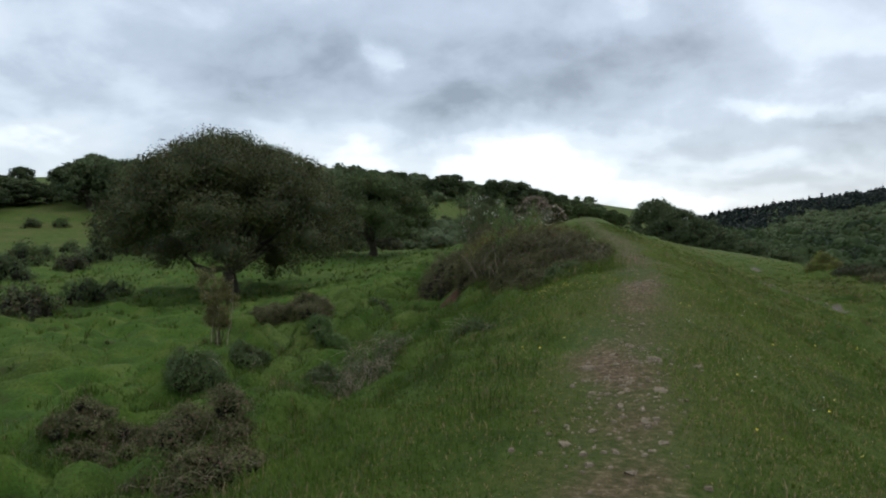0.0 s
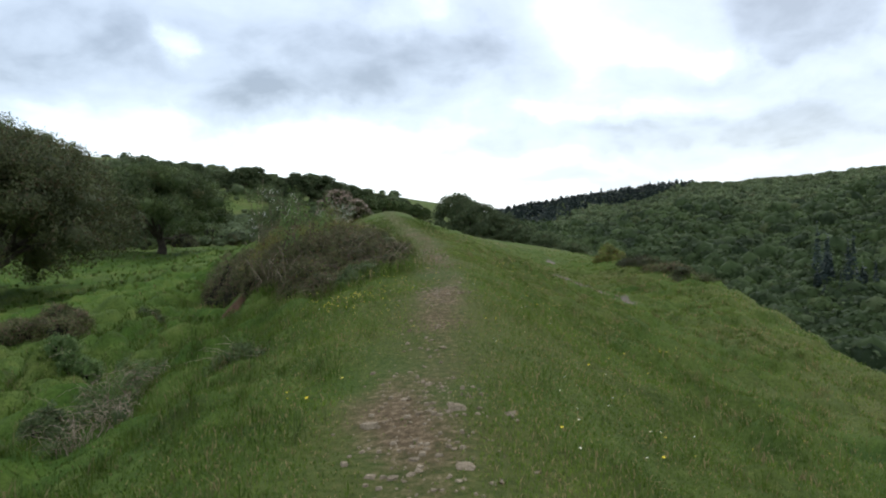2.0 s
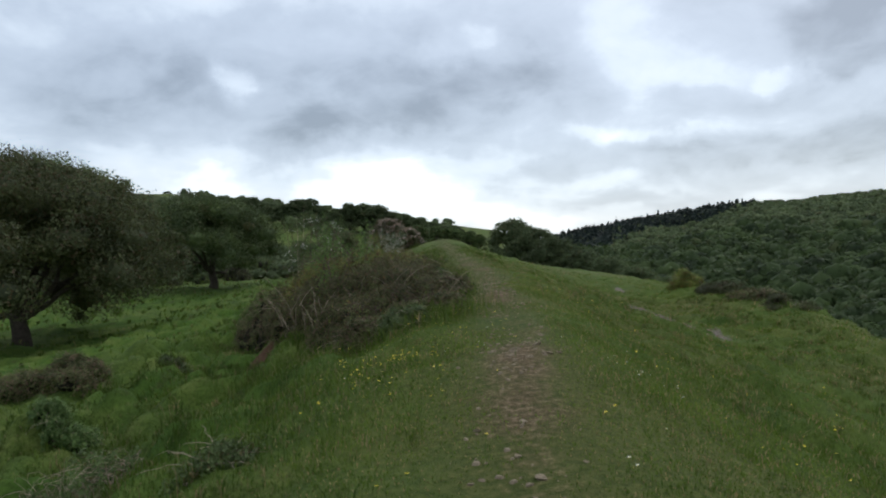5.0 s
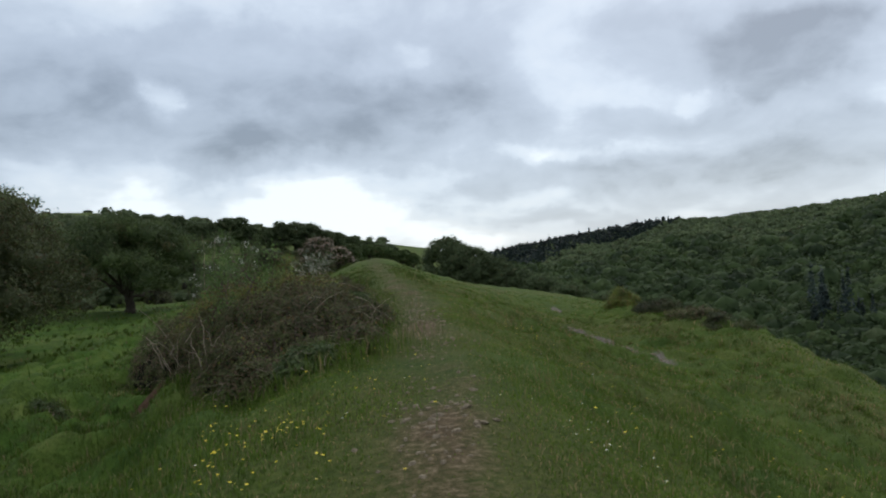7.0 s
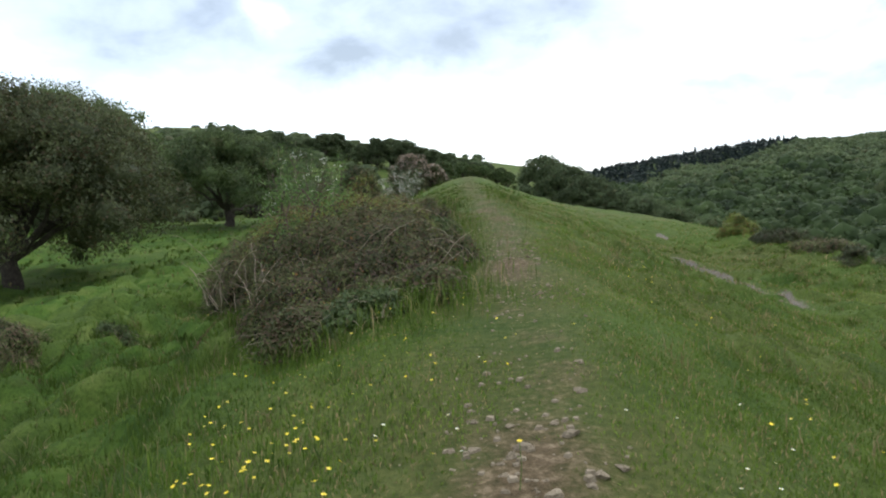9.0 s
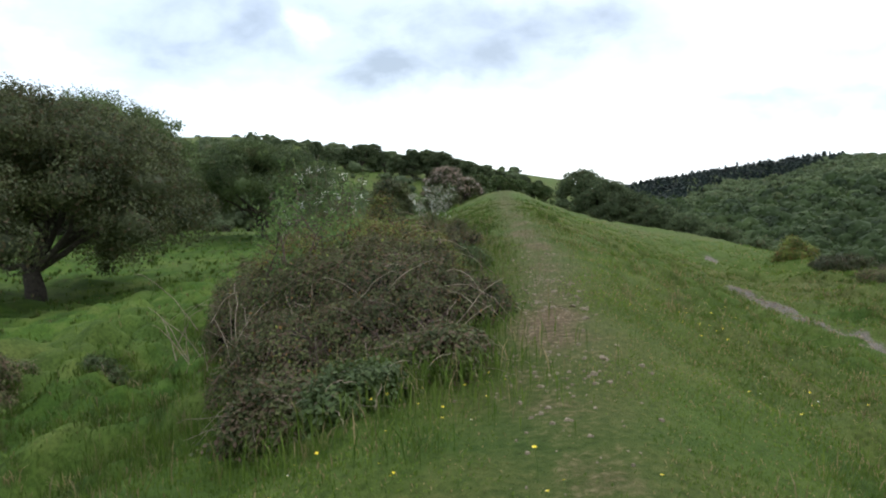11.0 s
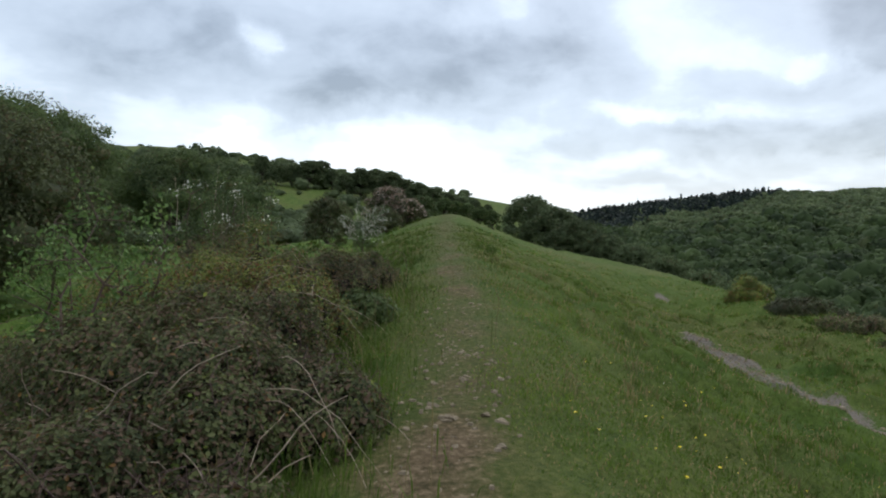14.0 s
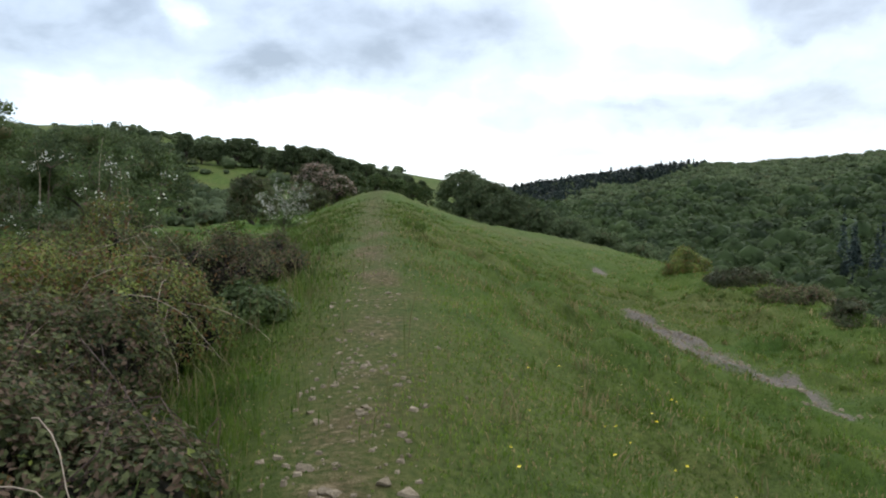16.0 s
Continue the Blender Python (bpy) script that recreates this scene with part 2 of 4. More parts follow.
def plain_noise(name, stops, scale, rough=0.9, bump=0.3, distance=0.02, fine=None):
    m, n, l, b = material(name, rough)
    c = ramp_node(n, l, noise_node(n, l, scale, 6.0, 0.65), stops)
    h = noise_node(n, l, fine or scale * 6, 5.0, 0.7)
    c = mix_node(n, l, 0.5, c, mix_node(n, l, 1.0, c, ramp_node(n, l, h, ((0.3, (0.5, 0.5, 0.5)), (0.7, (1.5, 1.5, 1.5)))), "MULTIPLY"))
    info = n.new("ShaderNodeObjectInfo")
    hue = n.new("ShaderNodeHueSaturation")
    l.new(math_node(n, l, "ADD", math_node(n, l, "MULTIPLY", info.outputs["Random"], 0.4), 0.8), hue.inputs["Value"])
    l.new(c, hue.inputs["Color"])
    l.new(hue.outputs[0], b.inputs["Base Color"])
    bump_node(n, l, h, bump, distance, b)
    return m


BARK = plain_noise("bark", ((0.3, (0.030, 0.024, 0.019)), (0.7, (0.085, 0.07, 0.055))), 4.0, 0.95, 0.8, 0.05)
CANE = plain_noise("dry_cane", ((0.3, (0.18, 0.13, 0.095)), (0.7, (0.40, 0.32, 0.24))), 6.0, 0.8, 0.2, 0.004)
DARK_CANE = plain_noise("purple_brown_cane", ((0.3, (0.05, 0.032, 0.028)), (0.7, (0.14, 0.09, 0.075))), 6.0, 0.8, 0.2, 0.004)
# filler inside thickets: stem brown darkened to paint the shade between leaves
THICKET_SHADE = plain_noise("thicket_shade_fill", ((0.3, (0.016, 0.015, 0.010)), (0.7, (0.045, 0.04, 0.026))), 5.0, 1.0, 1.0, 0.1)
STONE = plain_noise("limestone", ((0.3, (0.12, 0.092, 0.060)), (0.7, (0.31, 0.25, 0.175))), 9.0, 0.95, 0.5, 0.01)
OAK_LEAF = foliage("oak_leaf", (0.062, 0.096, 0.034), (0.125, 0.168, 0.060), (0.11, 0.10, 0.04), 0.05, 0.35)
BROWN_LEAF = foliage("brownish_oak_leaf", (0.050, 0.062, 0.028), (0.104, 0.118, 0.050), (0.09, 0.066, 0.034), 0.12, 0.35)
SCRUB_LEAF = foliage("scrub_leaf", (0.054, 0.084, 0.030), (0.122, 0.166, 0.060), (0.12, 0.10, 0.04), 0.05, 0.4)
WOOD_LEAF = foliage("woodland_leaf", (0.046, 0.072, 0.029), (0.074, 0.110, 0.043), (0.085, 0.11, 0.046), 0.05, 0.05, 0.08)
ASH_LEAF = foliage("pale_woodland_leaf", (0.064, 0.096, 0.038), (0.096, 0.136, 0.056), (0.10, 0.12, 0.05), 0.05, 0.05, 0.08)
DEEP_LEAF = foliage("dark_woodland_leaf", (0.034, 0.054, 0.026), (0.056, 0.082, 0.036), (0.06, 0.08, 0.04), 0.05, 0.05, 0.08)
# hill foliage, its colour lightened to offset self-shading and imitate haze
LIT_HILL_LEAF = foliage("lit_hill_scrub_leaf", (0.076, 0.104, 0.052), (0.120, 0.152, 0.076), (0.11, 0.11, 0.055), 0.06, 0.05, 0.08)
# blue-green needles, some of the blue standing in for distant haze
HAZE_CONIFER = foliage("hazed_conifer_needles", (0.030, 0.048, 0.046), (0.054, 0.078, 0.072), (0.03, 0.04, 0.03), 0.02, 0.02)
BRAMBLE_LEAF = foliage("bramble_leaf", (0.040, 0.056, 0.022), (0.185, 0.200, 0.086), (0.175, 0.120, 0.078), 0.28, 1.6, 0.12)
FRESH_LEAF = foliage("fresh_yellow_green_leaf", (0.095, 0.140, 0.030), (0.24, 0.265, 0.060), (0.22, 0.12, 0.04), 0.16, 1.4)
SAPLING_LEAF = foliage("sapling_leaf", (0.06, 0.11, 0.03), (0.13, 0.20, 0.06), (0.16, 0.20, 0.07), 0.1, 1.0)
RUSTY_LEAF = foliage("rusty_young_leaf", (0.12, 0.065, 0.025), (0.24, 0.14, 0.055), (0.16, 0.17, 0.05), 0.2, 1.4)
WHITE_BLOOM = foliage("white_blossom", (0.68, 0.66, 0.60), (0.84, 0.82, 0.77), (0.5, 0.45, 0.4), 0.1, 2.0)
PINK_BLOOM = foliage("faded_pink_blossom", (0.24, 0.16, 0.13), (0.46, 0.33, 0.28), (0.5, 0.42, 0.36), 0.2, 0.8)
LUSH_GRASS = foliage("lush_grass_blade", (0.048, 0.092, 0.014), (0.118, 0.170, 0.034), (0.20, 0.17, 0.08), 0.08, 0.6, 0.1, 0.5)
GRASS = foliage("grass_blade", (0.060, 0.110, 0.016), (0.140, 0.192, 0.040), (0.28, 0.22, 0.11), 0.14, 0.45, 0.1, 0.5)
DRY_GRASS = foliage("dry_grass_blade", (0.13, 0.115, 0.05), (0.25, 0.205, 0.11), (0.09, 0.12, 0.03), 0.25, 0.6, 0.1, 0.5)
PETAL, pn, pl, pb = material("yellow_petal", 0.35, 0.5)
pl.new(ramp_node(pn, pl, noise_node(pn, pl, 40.0), ((0.3, (0.72, 0.52, 0.015)), (0.7, (0.85, 0.70, 0.03)))), pb.inputs["Base Color"])
DAISY, pn, pl, pb = material("white_petal", 0.6, 0.3)
pl.new(ramp_node(pn, pl, noise_node(pn, pl, 40.0), ((0.3, (0.65, 0.63, 0.58)), (0.7, (0.82, 0.81, 0.78)))), pb.inputs["Base Color"])
STALK, pn, pl, pb = material("flower_stalk", 0.7)
pl.new(ramp_node(pn, pl, noise_node(pn, pl, 20.0), ((0.3, (0.06, 0.10, 0.02)), (0.7, (0.12, 0.17, 0.04)))), pb.inputs["Base Color"])

# turf: grass of several greens, straw, worn soil on the path, grey chippings on the side track
TURF, tn, tl, tb = material("turf", 0.95, 0.1)
wear = tn.new("ShaderNodeVertexColor")
wear.layer_name = "wear"
split = tn.new("ShaderNodeSeparateColor")
tl.new(wear.outputs[0], split.inputs[0])
n_big = noise_node(tn, tl, 0.13, 4.0, 0.55)
n_mid = noise_node(tn, tl, 0.9, 5.0, 0.6)
n_fine = noise_node(tn, tl, 14.0, 6.0, 0.7)
n_grain = noise_node(tn, tl, 60.0, 3.0, 0.6)
green = ramp_node(tn, tl, n_mid, ((0.25, (0.034, 0.066, 0.011)), (0.5, (0.064, 0.098, 0.018)), (0.75, (0.102, 0.124, 0.030))))
lush = tn.new("ShaderNodeVertexColor")
lush.layer_name = "lush"
deep_green = ramp_node(tn, tl, n_mid, ((0.30, (0.046, 0.052, 0.016)), (0.42, (0.040, 0.084, 0.013)), (0.55, (0.064, 0.112, 0.018)), (0.72, (0.110, 0.145, 0.034))))
green = mix_node(tn, tl, lush.outputs[1], green, deep_green)
straw = ramp_node(tn, tl, n_fine, ((0.3, (0.064, 0.076, 0.020)), (0.7, (0.15, 0.13, 0.055))))
dry = math_node(tn, tl, "MULTIPLY", math_node(tn, tl, "SUBTRACT", n_big, 0.44, True), 3.0, True)
dry = math_node(tn, tl, "MULTIPLY", dry, math_node(tn, tl, "SUBTRACT", 1.0, math_node(tn, tl, "MULTIPLY", lush.outputs[1], 0.75)))
grass_c = mix_node(tn, tl, dry, green, straw)
grass_c = mix_node(tn, tl, 1.0, grass_c, ramp_node(tn, tl, n_fine, ((0.25, (0.45, 0.45, 0.42)), (0.5, (1, 1, 1)), (0.8, (1.5, 1.45, 1.3)))), "MULTIPLY")
soil_c = ramp_node(tn, tl, n_fine, ((0.3, (0.046, 0.032, 0.018)), (0.5, (0.115, 0.082, 0.046)), (0.72, (0.27, 0.205, 0.13))))
chip_c = ramp_node(tn, tl, n_grain, ((0.3, (0.080, 0.065, 0.050)), (0.5, (0.15, 0.127, 0.105)), (0.75, (0.27, 0.236, 0.20))))
red_c = ramp_node(tn, tl, n_fine, ((0.3, (0.05, 0.028, 0.016)), (0.7, (0.125, 0.07, 0.043))))


def broken(socket, lo, hi):
    edge = math_node(tn, tl, "ADD", socket, math_node(tn, tl, "MULTIPLY", math_node(tn, tl, "SUBTRACT", n_fine, 0.5), 1.0))
    edge = math_node(tn, tl, "ADD", edge, math_node(tn, tl, "MULTIPLY", math_node(tn, tl, "SUBTRACT", n_mid, 0.5), 1.5))
    r = tn.new("ShaderNodeMapRange")
    r.inputs[1].default_value, r.inputs[2].default_value = lo, hi
    tl.new(edge, r.inputs[0])
    return r.outputs[0]


trodden = tn.new("ShaderNodeSeparateColor")
tl.new(lush.outputs[0], trodden.inputs[0])
thatch_c = ramp_node(tn, tl, n_fine, ((0.3, (0.038, 0.046, 0.014)), (0.55, (0.080, 0.078, 0.026)), (0.75, (0.15, 0.125, 0.055))))
grass_c = mix_node(tn, tl, broken(trodden.outputs[0], 0.45, 1.35), grass_c, thatch_c)
c = mix_node(tn, tl, broken(split.outputs[0], 0.42, 1.0), grass_c, soil_c)
c = mix_node(tn, tl, broken(split.outputs[1], 0.50, 0.72), c, chip_c)
c = mix_node(tn, tl, broken(split.outputs[2], 0.40, 0.65), c, red_c)
wood_ground_c = ramp_node(tn, tl, n_big, ((0.3, (0.018, 0.028, 0.011)), (0.7, (0.038, 0.055, 0.02))))
c = mix_node(tn, tl, wear.outputs[1], c, wood_ground_c)
tl.new(c, tb.inputs["Base Color"])
bump_node(tn, tl, math_node(tn, tl, "ADD", n_fine, math_node(tn, tl, "MULTIPLY", n_grain, 0.5)), 0.7, 0.06, tb)

# ---- building helpers ----
def mesh_of(name, verts, faces, mat, smooth=False):
    """A mesh from an (n, 3) array and an (m, 3 or 4) array of indices."""
    me = bpy.data.meshes.new(name)
    verts, faces = np.asarray(verts, np.float32), np.asarray(faces, np.int32)
    k = faces.shape[1]
    me.vertices.add(len(verts)), me.loops.add(faces.size), me.polygons.add(len(faces))
    me.vertices.foreach_set("co", verts.ravel())
    me.loops.foreach_set("vertex_index", faces.ravel())
    me.polygons.foreach_set("loop_start", np.arange(0, faces.size, k, dtype=np.int32))
    me.polygons.foreach_set("loop_total", np.full(len(faces), k, np.int32))
    me.polygons.foreach_set("use_smooth", np.full(len(faces), smooth))
    me.materials.append(mat)
    me.update(calc_edges=True)
    return me


def part(name, me, parent, label=""):
    ob = new(name, me)
    ob.parent = parent
    return tagged(ob, label)


def unit(rng, n):
    v = rng.normal(size=(n, 3))
    return v / np.linalg.norm(v, axis=1, keepdims=True)


def leaves(rng, centres, out, size, aspect=0.6, droop=0.0, wild=0.8):
    """Leaf quads (a kite each) at centres, facing roughly along out, as arrays of vertices and faces."""
    n = len(centres)
    nor = out + wild * unit(rng, n)
    nor /= np.linalg.norm(nor, axis=1, keepdims=True)
    a = np.cross(nor, unit(rng, n))
    a[:, 2] -= droop
    a /= np.maximum(np.linalg.norm(a, axis=1, keepdims=True), 1e-6)
    b = np.cross(nor, a)
    s = (size * rng.uniform(0.6, 1.35, n))[:, None]
    tip, root = centres + a * s, centres - a * s
    w = b * s * aspect
    lift = nor * s * 0.18
    v = np.stack([root, centres + w + lift, tip, centres - w + lift], 1).reshape(-1, 3)
    return v, np.arange(4 * n).reshape(-1, 4)


def join(parts):
    vs, fs, k = [], [], 0
    for v, f in parts:
        vs.append(v), fs.append(f + k)
        k += len(v)
    return np.concatenate(vs), np.concatenate(fs)


def tube(points, radii, sides=6):
    """A tapering tube of quads through points."""
    p = np.asarray(points, float)
    t = np.gradient(p, axis=0)
    t /= np.maximum(np.linalg.norm(t, axis=1, keepdims=True), 1e-9)
    ref = np.where(np.abs(t[:, 2:3]) > 0.9, np.array([[1.0, 0, 0]]), np.array([[0, 0, 1.0]]))
    a = np.cross(t, ref)
    a /= np.linalg.norm(a, axis=1, keepdims=True)
    b = np.cross(t, a)
    ang = np.linspace(0, 2 * np.pi, sides, endpoint=False)
    r = np.asarray(radii, float)[:, None, None]
    v = p[:, None] + r * (a[:, None] * np.cos(ang)[None, :, None] + b[:, None] * np.sin(ang)[None, :, None])
    m = len(p)
    i, j = np.meshgrid(np.arange(m - 1), np.arange(sides), indexing="ij")
    k = (j + 1) % sides
    f = np.stack([i * sides + j, i * sides + k, (i + 1) * sides + k, (i + 1) * sides + j], -1).reshape(-1, 4)
    return v.reshape(-1, 3), f


def bent(rng, a, b, n=6, sway=0.1):
    """A crooked line from a to b."""
    a, b = np.asarray(a, float), np.asarray(b, float)
    u = np.linspace(0, 1, n)[:, None]
    p = a + (b - a) * u
    off = np.cumsum(rng.normal(size=(n, 3)), 0) * sway * np.linalg.norm(b - a) / n
    return p + off * np.sin(np.pi * np.clip(u, 0, 1)) * 1.2


def sphere_grid(n=10):
    """Unit sphere as quads."""
    t = np.linspace(0.02, np.pi - 0.02, n)
    q = np.linspace(0, 2 * np.pi, 2 * n, endpoint=False)
    T, Q = np.meshgrid(t, q, indexing="ij")
    v = np.stack([np.sin(T) * np.cos(Q), np.sin(T) * np.sin(Q), np.cos(T)], -1).reshape(-1, 3)
    i, j = np.meshgrid(np.arange(n - 1), np.arange(2 * n), indexing="ij")
    k = (j + 1) % (2 * n)
    f = np.stack([i * 2 * n + j, (i + 1) * 2 * n + j, (i + 1) * 2 * n + k, i * 2 * n + k], -1).reshape(-1, 4)
    return v, f


def lobed_leaves(rng, lobes, count, size, fill=0.35, under=0.3, **how):
    """Leaves on and inside a set of ellipsoid lobes: rows of x, y, z, rx, ry, rz."""
    lobes = np.asarray(lobes, float)
    weight = (lobes[:, 3] * lobes[:, 4] + lobes[:, 3] * lobes[:, 5])
    pick = rng.choice(len(lobes), count, p=weight / weight.sum())
    d = unit(rng, count)
    d[:, 2] = np.where(d[:, 2] < -under, -d[:, 2], d[:, 2])
    rad = 1 - fill * rng.random(count)**2 + 0.12 * rng.normal(size=count)
    c = lobes[pick, :3] + d * lobes[pick, 3:] * rad[:, None]
    return leaves(rng, c, d, size, **how)


def clumped_leaves(rng, lobes, count, size, per=50, tight=0.16, **how):
    """Leaves in arching sprays on the outer faces of ellipsoid lobes, with dark gaps between the sprays."""
    lobes = np.asarray(lobes, float)
    weight = lobes[:, 3] * lobes[:, 4] + lobes[:, 3] * lobes[:, 5]
    want = max(8, count // per)
    pick = rng.choice(len(lobes), want * 3, p=weight / weight.sum())
    d = unit(rng, want * 3)
    d[:, 2] = np.where(d[:, 2] < -0.45, -d[:, 2], d[:, 2])
    c = lobes[pick, :3] + d * lobes[pick, 3:] * rng.uniform(0.86, 1.06, (want * 3, 1))
    inside = (((c[:, None] - lobes[None, :, :3]) / lobes[None, :, 3:])**2).sum(-1).min(1) < 0.62
    c, d = c[~inside][:want], d[~inside][:want]
    along = np.cross(d, unit(rng, len(c)))
    along /= np.maximum(np.linalg.norm(along, axis=1, keepdims=True), 1e-6)
    i = np.repeat(np.arange(len(c)), per)
    big = rng.uniform(0.6, 1.6, len(c))[i, None]
    u = rng.uniform(-1, 1, (len(i), 1))
    off = along[i] * u * tight * 1.9 * big + d[i] * (0.5 - u * u) * tight * 0.7 * big     # an arching spray
    off[:, 2:3] -= u * u * tight * 0.9 * big
    off += rng.normal(size=(len(i), 3)) * tight * 0.30
    return leaves(rng, c[i] + off, d[i] + off * 2.5 + (0, 0, 0.25), size, **how)


def on_ground(x, y):
    return float(ground_z(x, y))


# ---- trees and shrubs ----
def top_height(x, y, top):
    """How high a plant at x, y must grow to reach the level top."""
    return max(0.4, top - on_ground(x, y))


def oak(name, x, y, high, wide, seed, mat, label, count=9000, leaf=0.2, low=0.12, lean=(0, 0), bloom=None):
    """A spreading tree: a stout trunk, crooked limbs, and a domed crown of leaf clumps with an uneven outline."""
    rng = np.random.default_rng(seed)
    root = tagged(new(name), label, "tree")
    root.matrix_basis = pose(x, y, on_ground(x, y) - 0.1)
    r = high * 0.042
    fork = high * 0.2
    steps = np.linspace(0, 1, 7)
    line = np.stack([lean[0] * steps + 0.12 * np.sin(steps * 5), lean[1] * steps, fork * steps], 1)
    part("trunk", mesh_of("trunk", *tube(line, r * (1.5 - 1.0 * steps + 0.5 * steps**2), 10), BARK, True), root)
    lobes = []
    for k in range(54):
        a, q = k * 2.399 + rng.uniform(-0.4, 0.4), np.sqrt((k + 0.5) / 54)
        dome = max(0.0, 1 - q**2.6)**0.5
        s = wide * rng.uniform(0.09, 0.15)
        inner = rng.uniform(0.55, 1.0) if k % 2 else 1.0
        h = high * low + (high - high * low - s * 0.7) * dome * inner + s * 0.5
        lobes.append((np.cos(a) * q * wide * 0.42, np.sin(a) * q * wide * 0.42, max(h, high * low + s * 0.4), s, s, s * rng.uniform(0.55, 0.8)))
    for k in range(9):
        a, i = rng.uniform(0, 2 * np.pi), lobes[rng.integers(len(lobes))]
        tip = np.array(i[:3]) * (0.9, 0.9, 0.95)
        pts = bent(rng, line[-1] - (0, 0, fork * 0.25 * rng.random()), tip, 8, 0.25)
        limb = part("limb", mesh_of("limb", *tube(pts, np.linspace(r * 0.55, r * 0.10, 8), 6), BARK, True), root)
        for j in range(2):
            k2 = rng.integers(3, 7)
            end = pts[k2] + unit(rng, 1)[0] * high * 0.16
            part("branch", mesh_of("branch", *tube(bent(rng, pts[k2], end, 5, 0.3), np.linspace(r * 0.2, r * 0.04, 5), 5), BARK, True), limb)
    v, f = sphere_grid(4)
    lumps = [(v * np.array(b[3:]) * 0.5 * (1 + 0.10 * rng.normal(size=(len(v), 1))) + b[:3], f) for b in lobes]
    tagged(part("inner_crown", mesh_of("inner_crown", *join(lumps), mat, True), root, "dense shaded inside of the crown"), kind="stuff")
    crown = lobed_leaves(rng, lobes, count, leaf, fill=0.5, under=0.95)
    part("crown", mesh_of("crown", *crown, mat), root)
    # sprigs that break the outline
    sprigs = [tuple(np.array(b[:3]) + unit(rng, 1)[0] * (1, 1, 0.8) * np.array(b[3:])) + (b[3] * 0.3, b[3] * 0.3, b[5] * 0.38) for b in lobes for _ in range(4)]
    part("outer_crown", mesh_of("outer_crown", *lobed_leaves(rng, sprigs, count // 3, leaf, fill=0.9, under=0.95), mat), root)
    if bloom:
        high_lobes = [b for b in lobes if b[2] > high * 0.35] or lobes
        part("blossom", mesh_of("blossom", *lobed_leaves(rng, high_lobes, int(count * 0.5), leaf, fill=0.25, under=0.3), bloom), root, "faded pink blossom")
    return root


def shrub(name, x, y, size, seed, mat, label, count=2500, leaf=0.05, stems=40, category="shrub", cane=DARK_CANE, core=True, lobes=None, extra=()):
    """A thicket: a tangle of canes, a filler coloured as the shaded inside, and leaves on lobes that break the outline.
    """
    rng = np.random.default_rng(seed)
    rx, ry, h = size
    root = tagged(new(name), label, category)
    root.matrix_basis = pose(x, y, on_ground(x, y) - 0.03)
    dz = lambda u, v: on_ground(x + u, y + v) - on_ground(x, y)
    if lobes is None:
        lobes = []
        for k in range(20):
            a, q = rng.uniform(0, 2 * np.pi), np.sqrt(rng.random())
            s = rng.uniform(0.20, 0.38)
            u, v = np.cos(a) * q * rx * 0.85, np.sin(a) * q * ry * 0.85
            lobes.append((u, v, dz(u, v) + h * 0.58 * (1 - 0.8 * q * q) * rng.uniform(0.5, 1.25), rx * s * rng.uniform(0.6, 1.1), ry * s * rng.uniform(0.6, 1.1), h * s))
    lobes = np.asarray(lobes, float)
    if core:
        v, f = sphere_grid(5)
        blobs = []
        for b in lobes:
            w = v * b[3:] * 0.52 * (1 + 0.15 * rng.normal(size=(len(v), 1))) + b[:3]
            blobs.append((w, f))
        tagged(part("inner_thicket", mesh_of("inner_thicket", *join(blobs), THICKET_SHADE, False), root, "filler inside the thicket, coloured as brown twigs in deep shade"), kind="stuff")
    canes = []
    for k in range(stems):
        b = lobes[rng.integers(len(lobes))]
        d = unit(rng, 1)[0]
        d[2] = abs(d[2])
        tip = b[:3] + d * b[3:] * rng.uniform(0.95, 1.5)
        foot = np.array((b[0] * 0.8 + rng.normal() * 0.15 * rx, b[1] * 0.8 + rng.normal() * 0.15 * ry, 0))
        foot[2] = dz(foot[0], foot[1])
        pts = bent(rng, foot, tip, 7, 0.5)
        pts[:, 2] += np.sin(np.linspace(0, np.pi, 7)) * 0.15 * h
        canes.append(tube(pts, np.linspace(0.005, 0.002, 7) * max(1, leaf / 0.035), 4))
    if canes:
        tagged(part("cane_tangle", mesh_of("cane_tangle", *join(canes), cane, True), root), kind="stuff")
    part("foliage", mesh_of("foliage", *join([clumped_leaves(rng, lobes, int(count * 0.75), leaf, tight=max(0.10, leaf * 4.5), wild=0.6), lobed_leaves(rng, lobes, int(count * 0.25), leaf, fill=0.6)]), mat), root)
    over = []
    for k in range(stems // 3):     # canes that arch over the outside
        b = lobes[rng.integers(len(lobes))]
        d = unit(rng, 1)[0]
        d[2] = abs(d[2]) * 0.8 + 0.2
        a = rng.uniform(0, 6.28)
        u = np.linspace(0, 1, 7)[:, None]
        go = np.array([(math.cos(a), math.sin(a), 0.25)]) * rng.uniform(0.4, 1.1) * max(0.5, h * 0.5)
        pts = b[:3] + d * b[3:] * 1.02 + go * u - np.array([(0, 0, 0.7)]) * u * u * h * 0.45
        pts = pts + np.cumsum(rng.normal(size=(7, 3)) * 0.012, 0)
        over.append(tube(pts, np.linspace(0.0038, 0.0016, 7) * max(1, leaf / 0.035), 4))
    if over:
        tagged(part("cane_sprawl", mesh_of("cane_sprawl", *join(over), CANE, True), root, "thin arching canes"), kind="stuff")
    for ename, emat, share, esize, elabel in extra:
        part(ename, mesh_of(ename, *lobed_leaves(rng, lobes, int(count * share), esize, fill=0.15), emat), root, elabel)
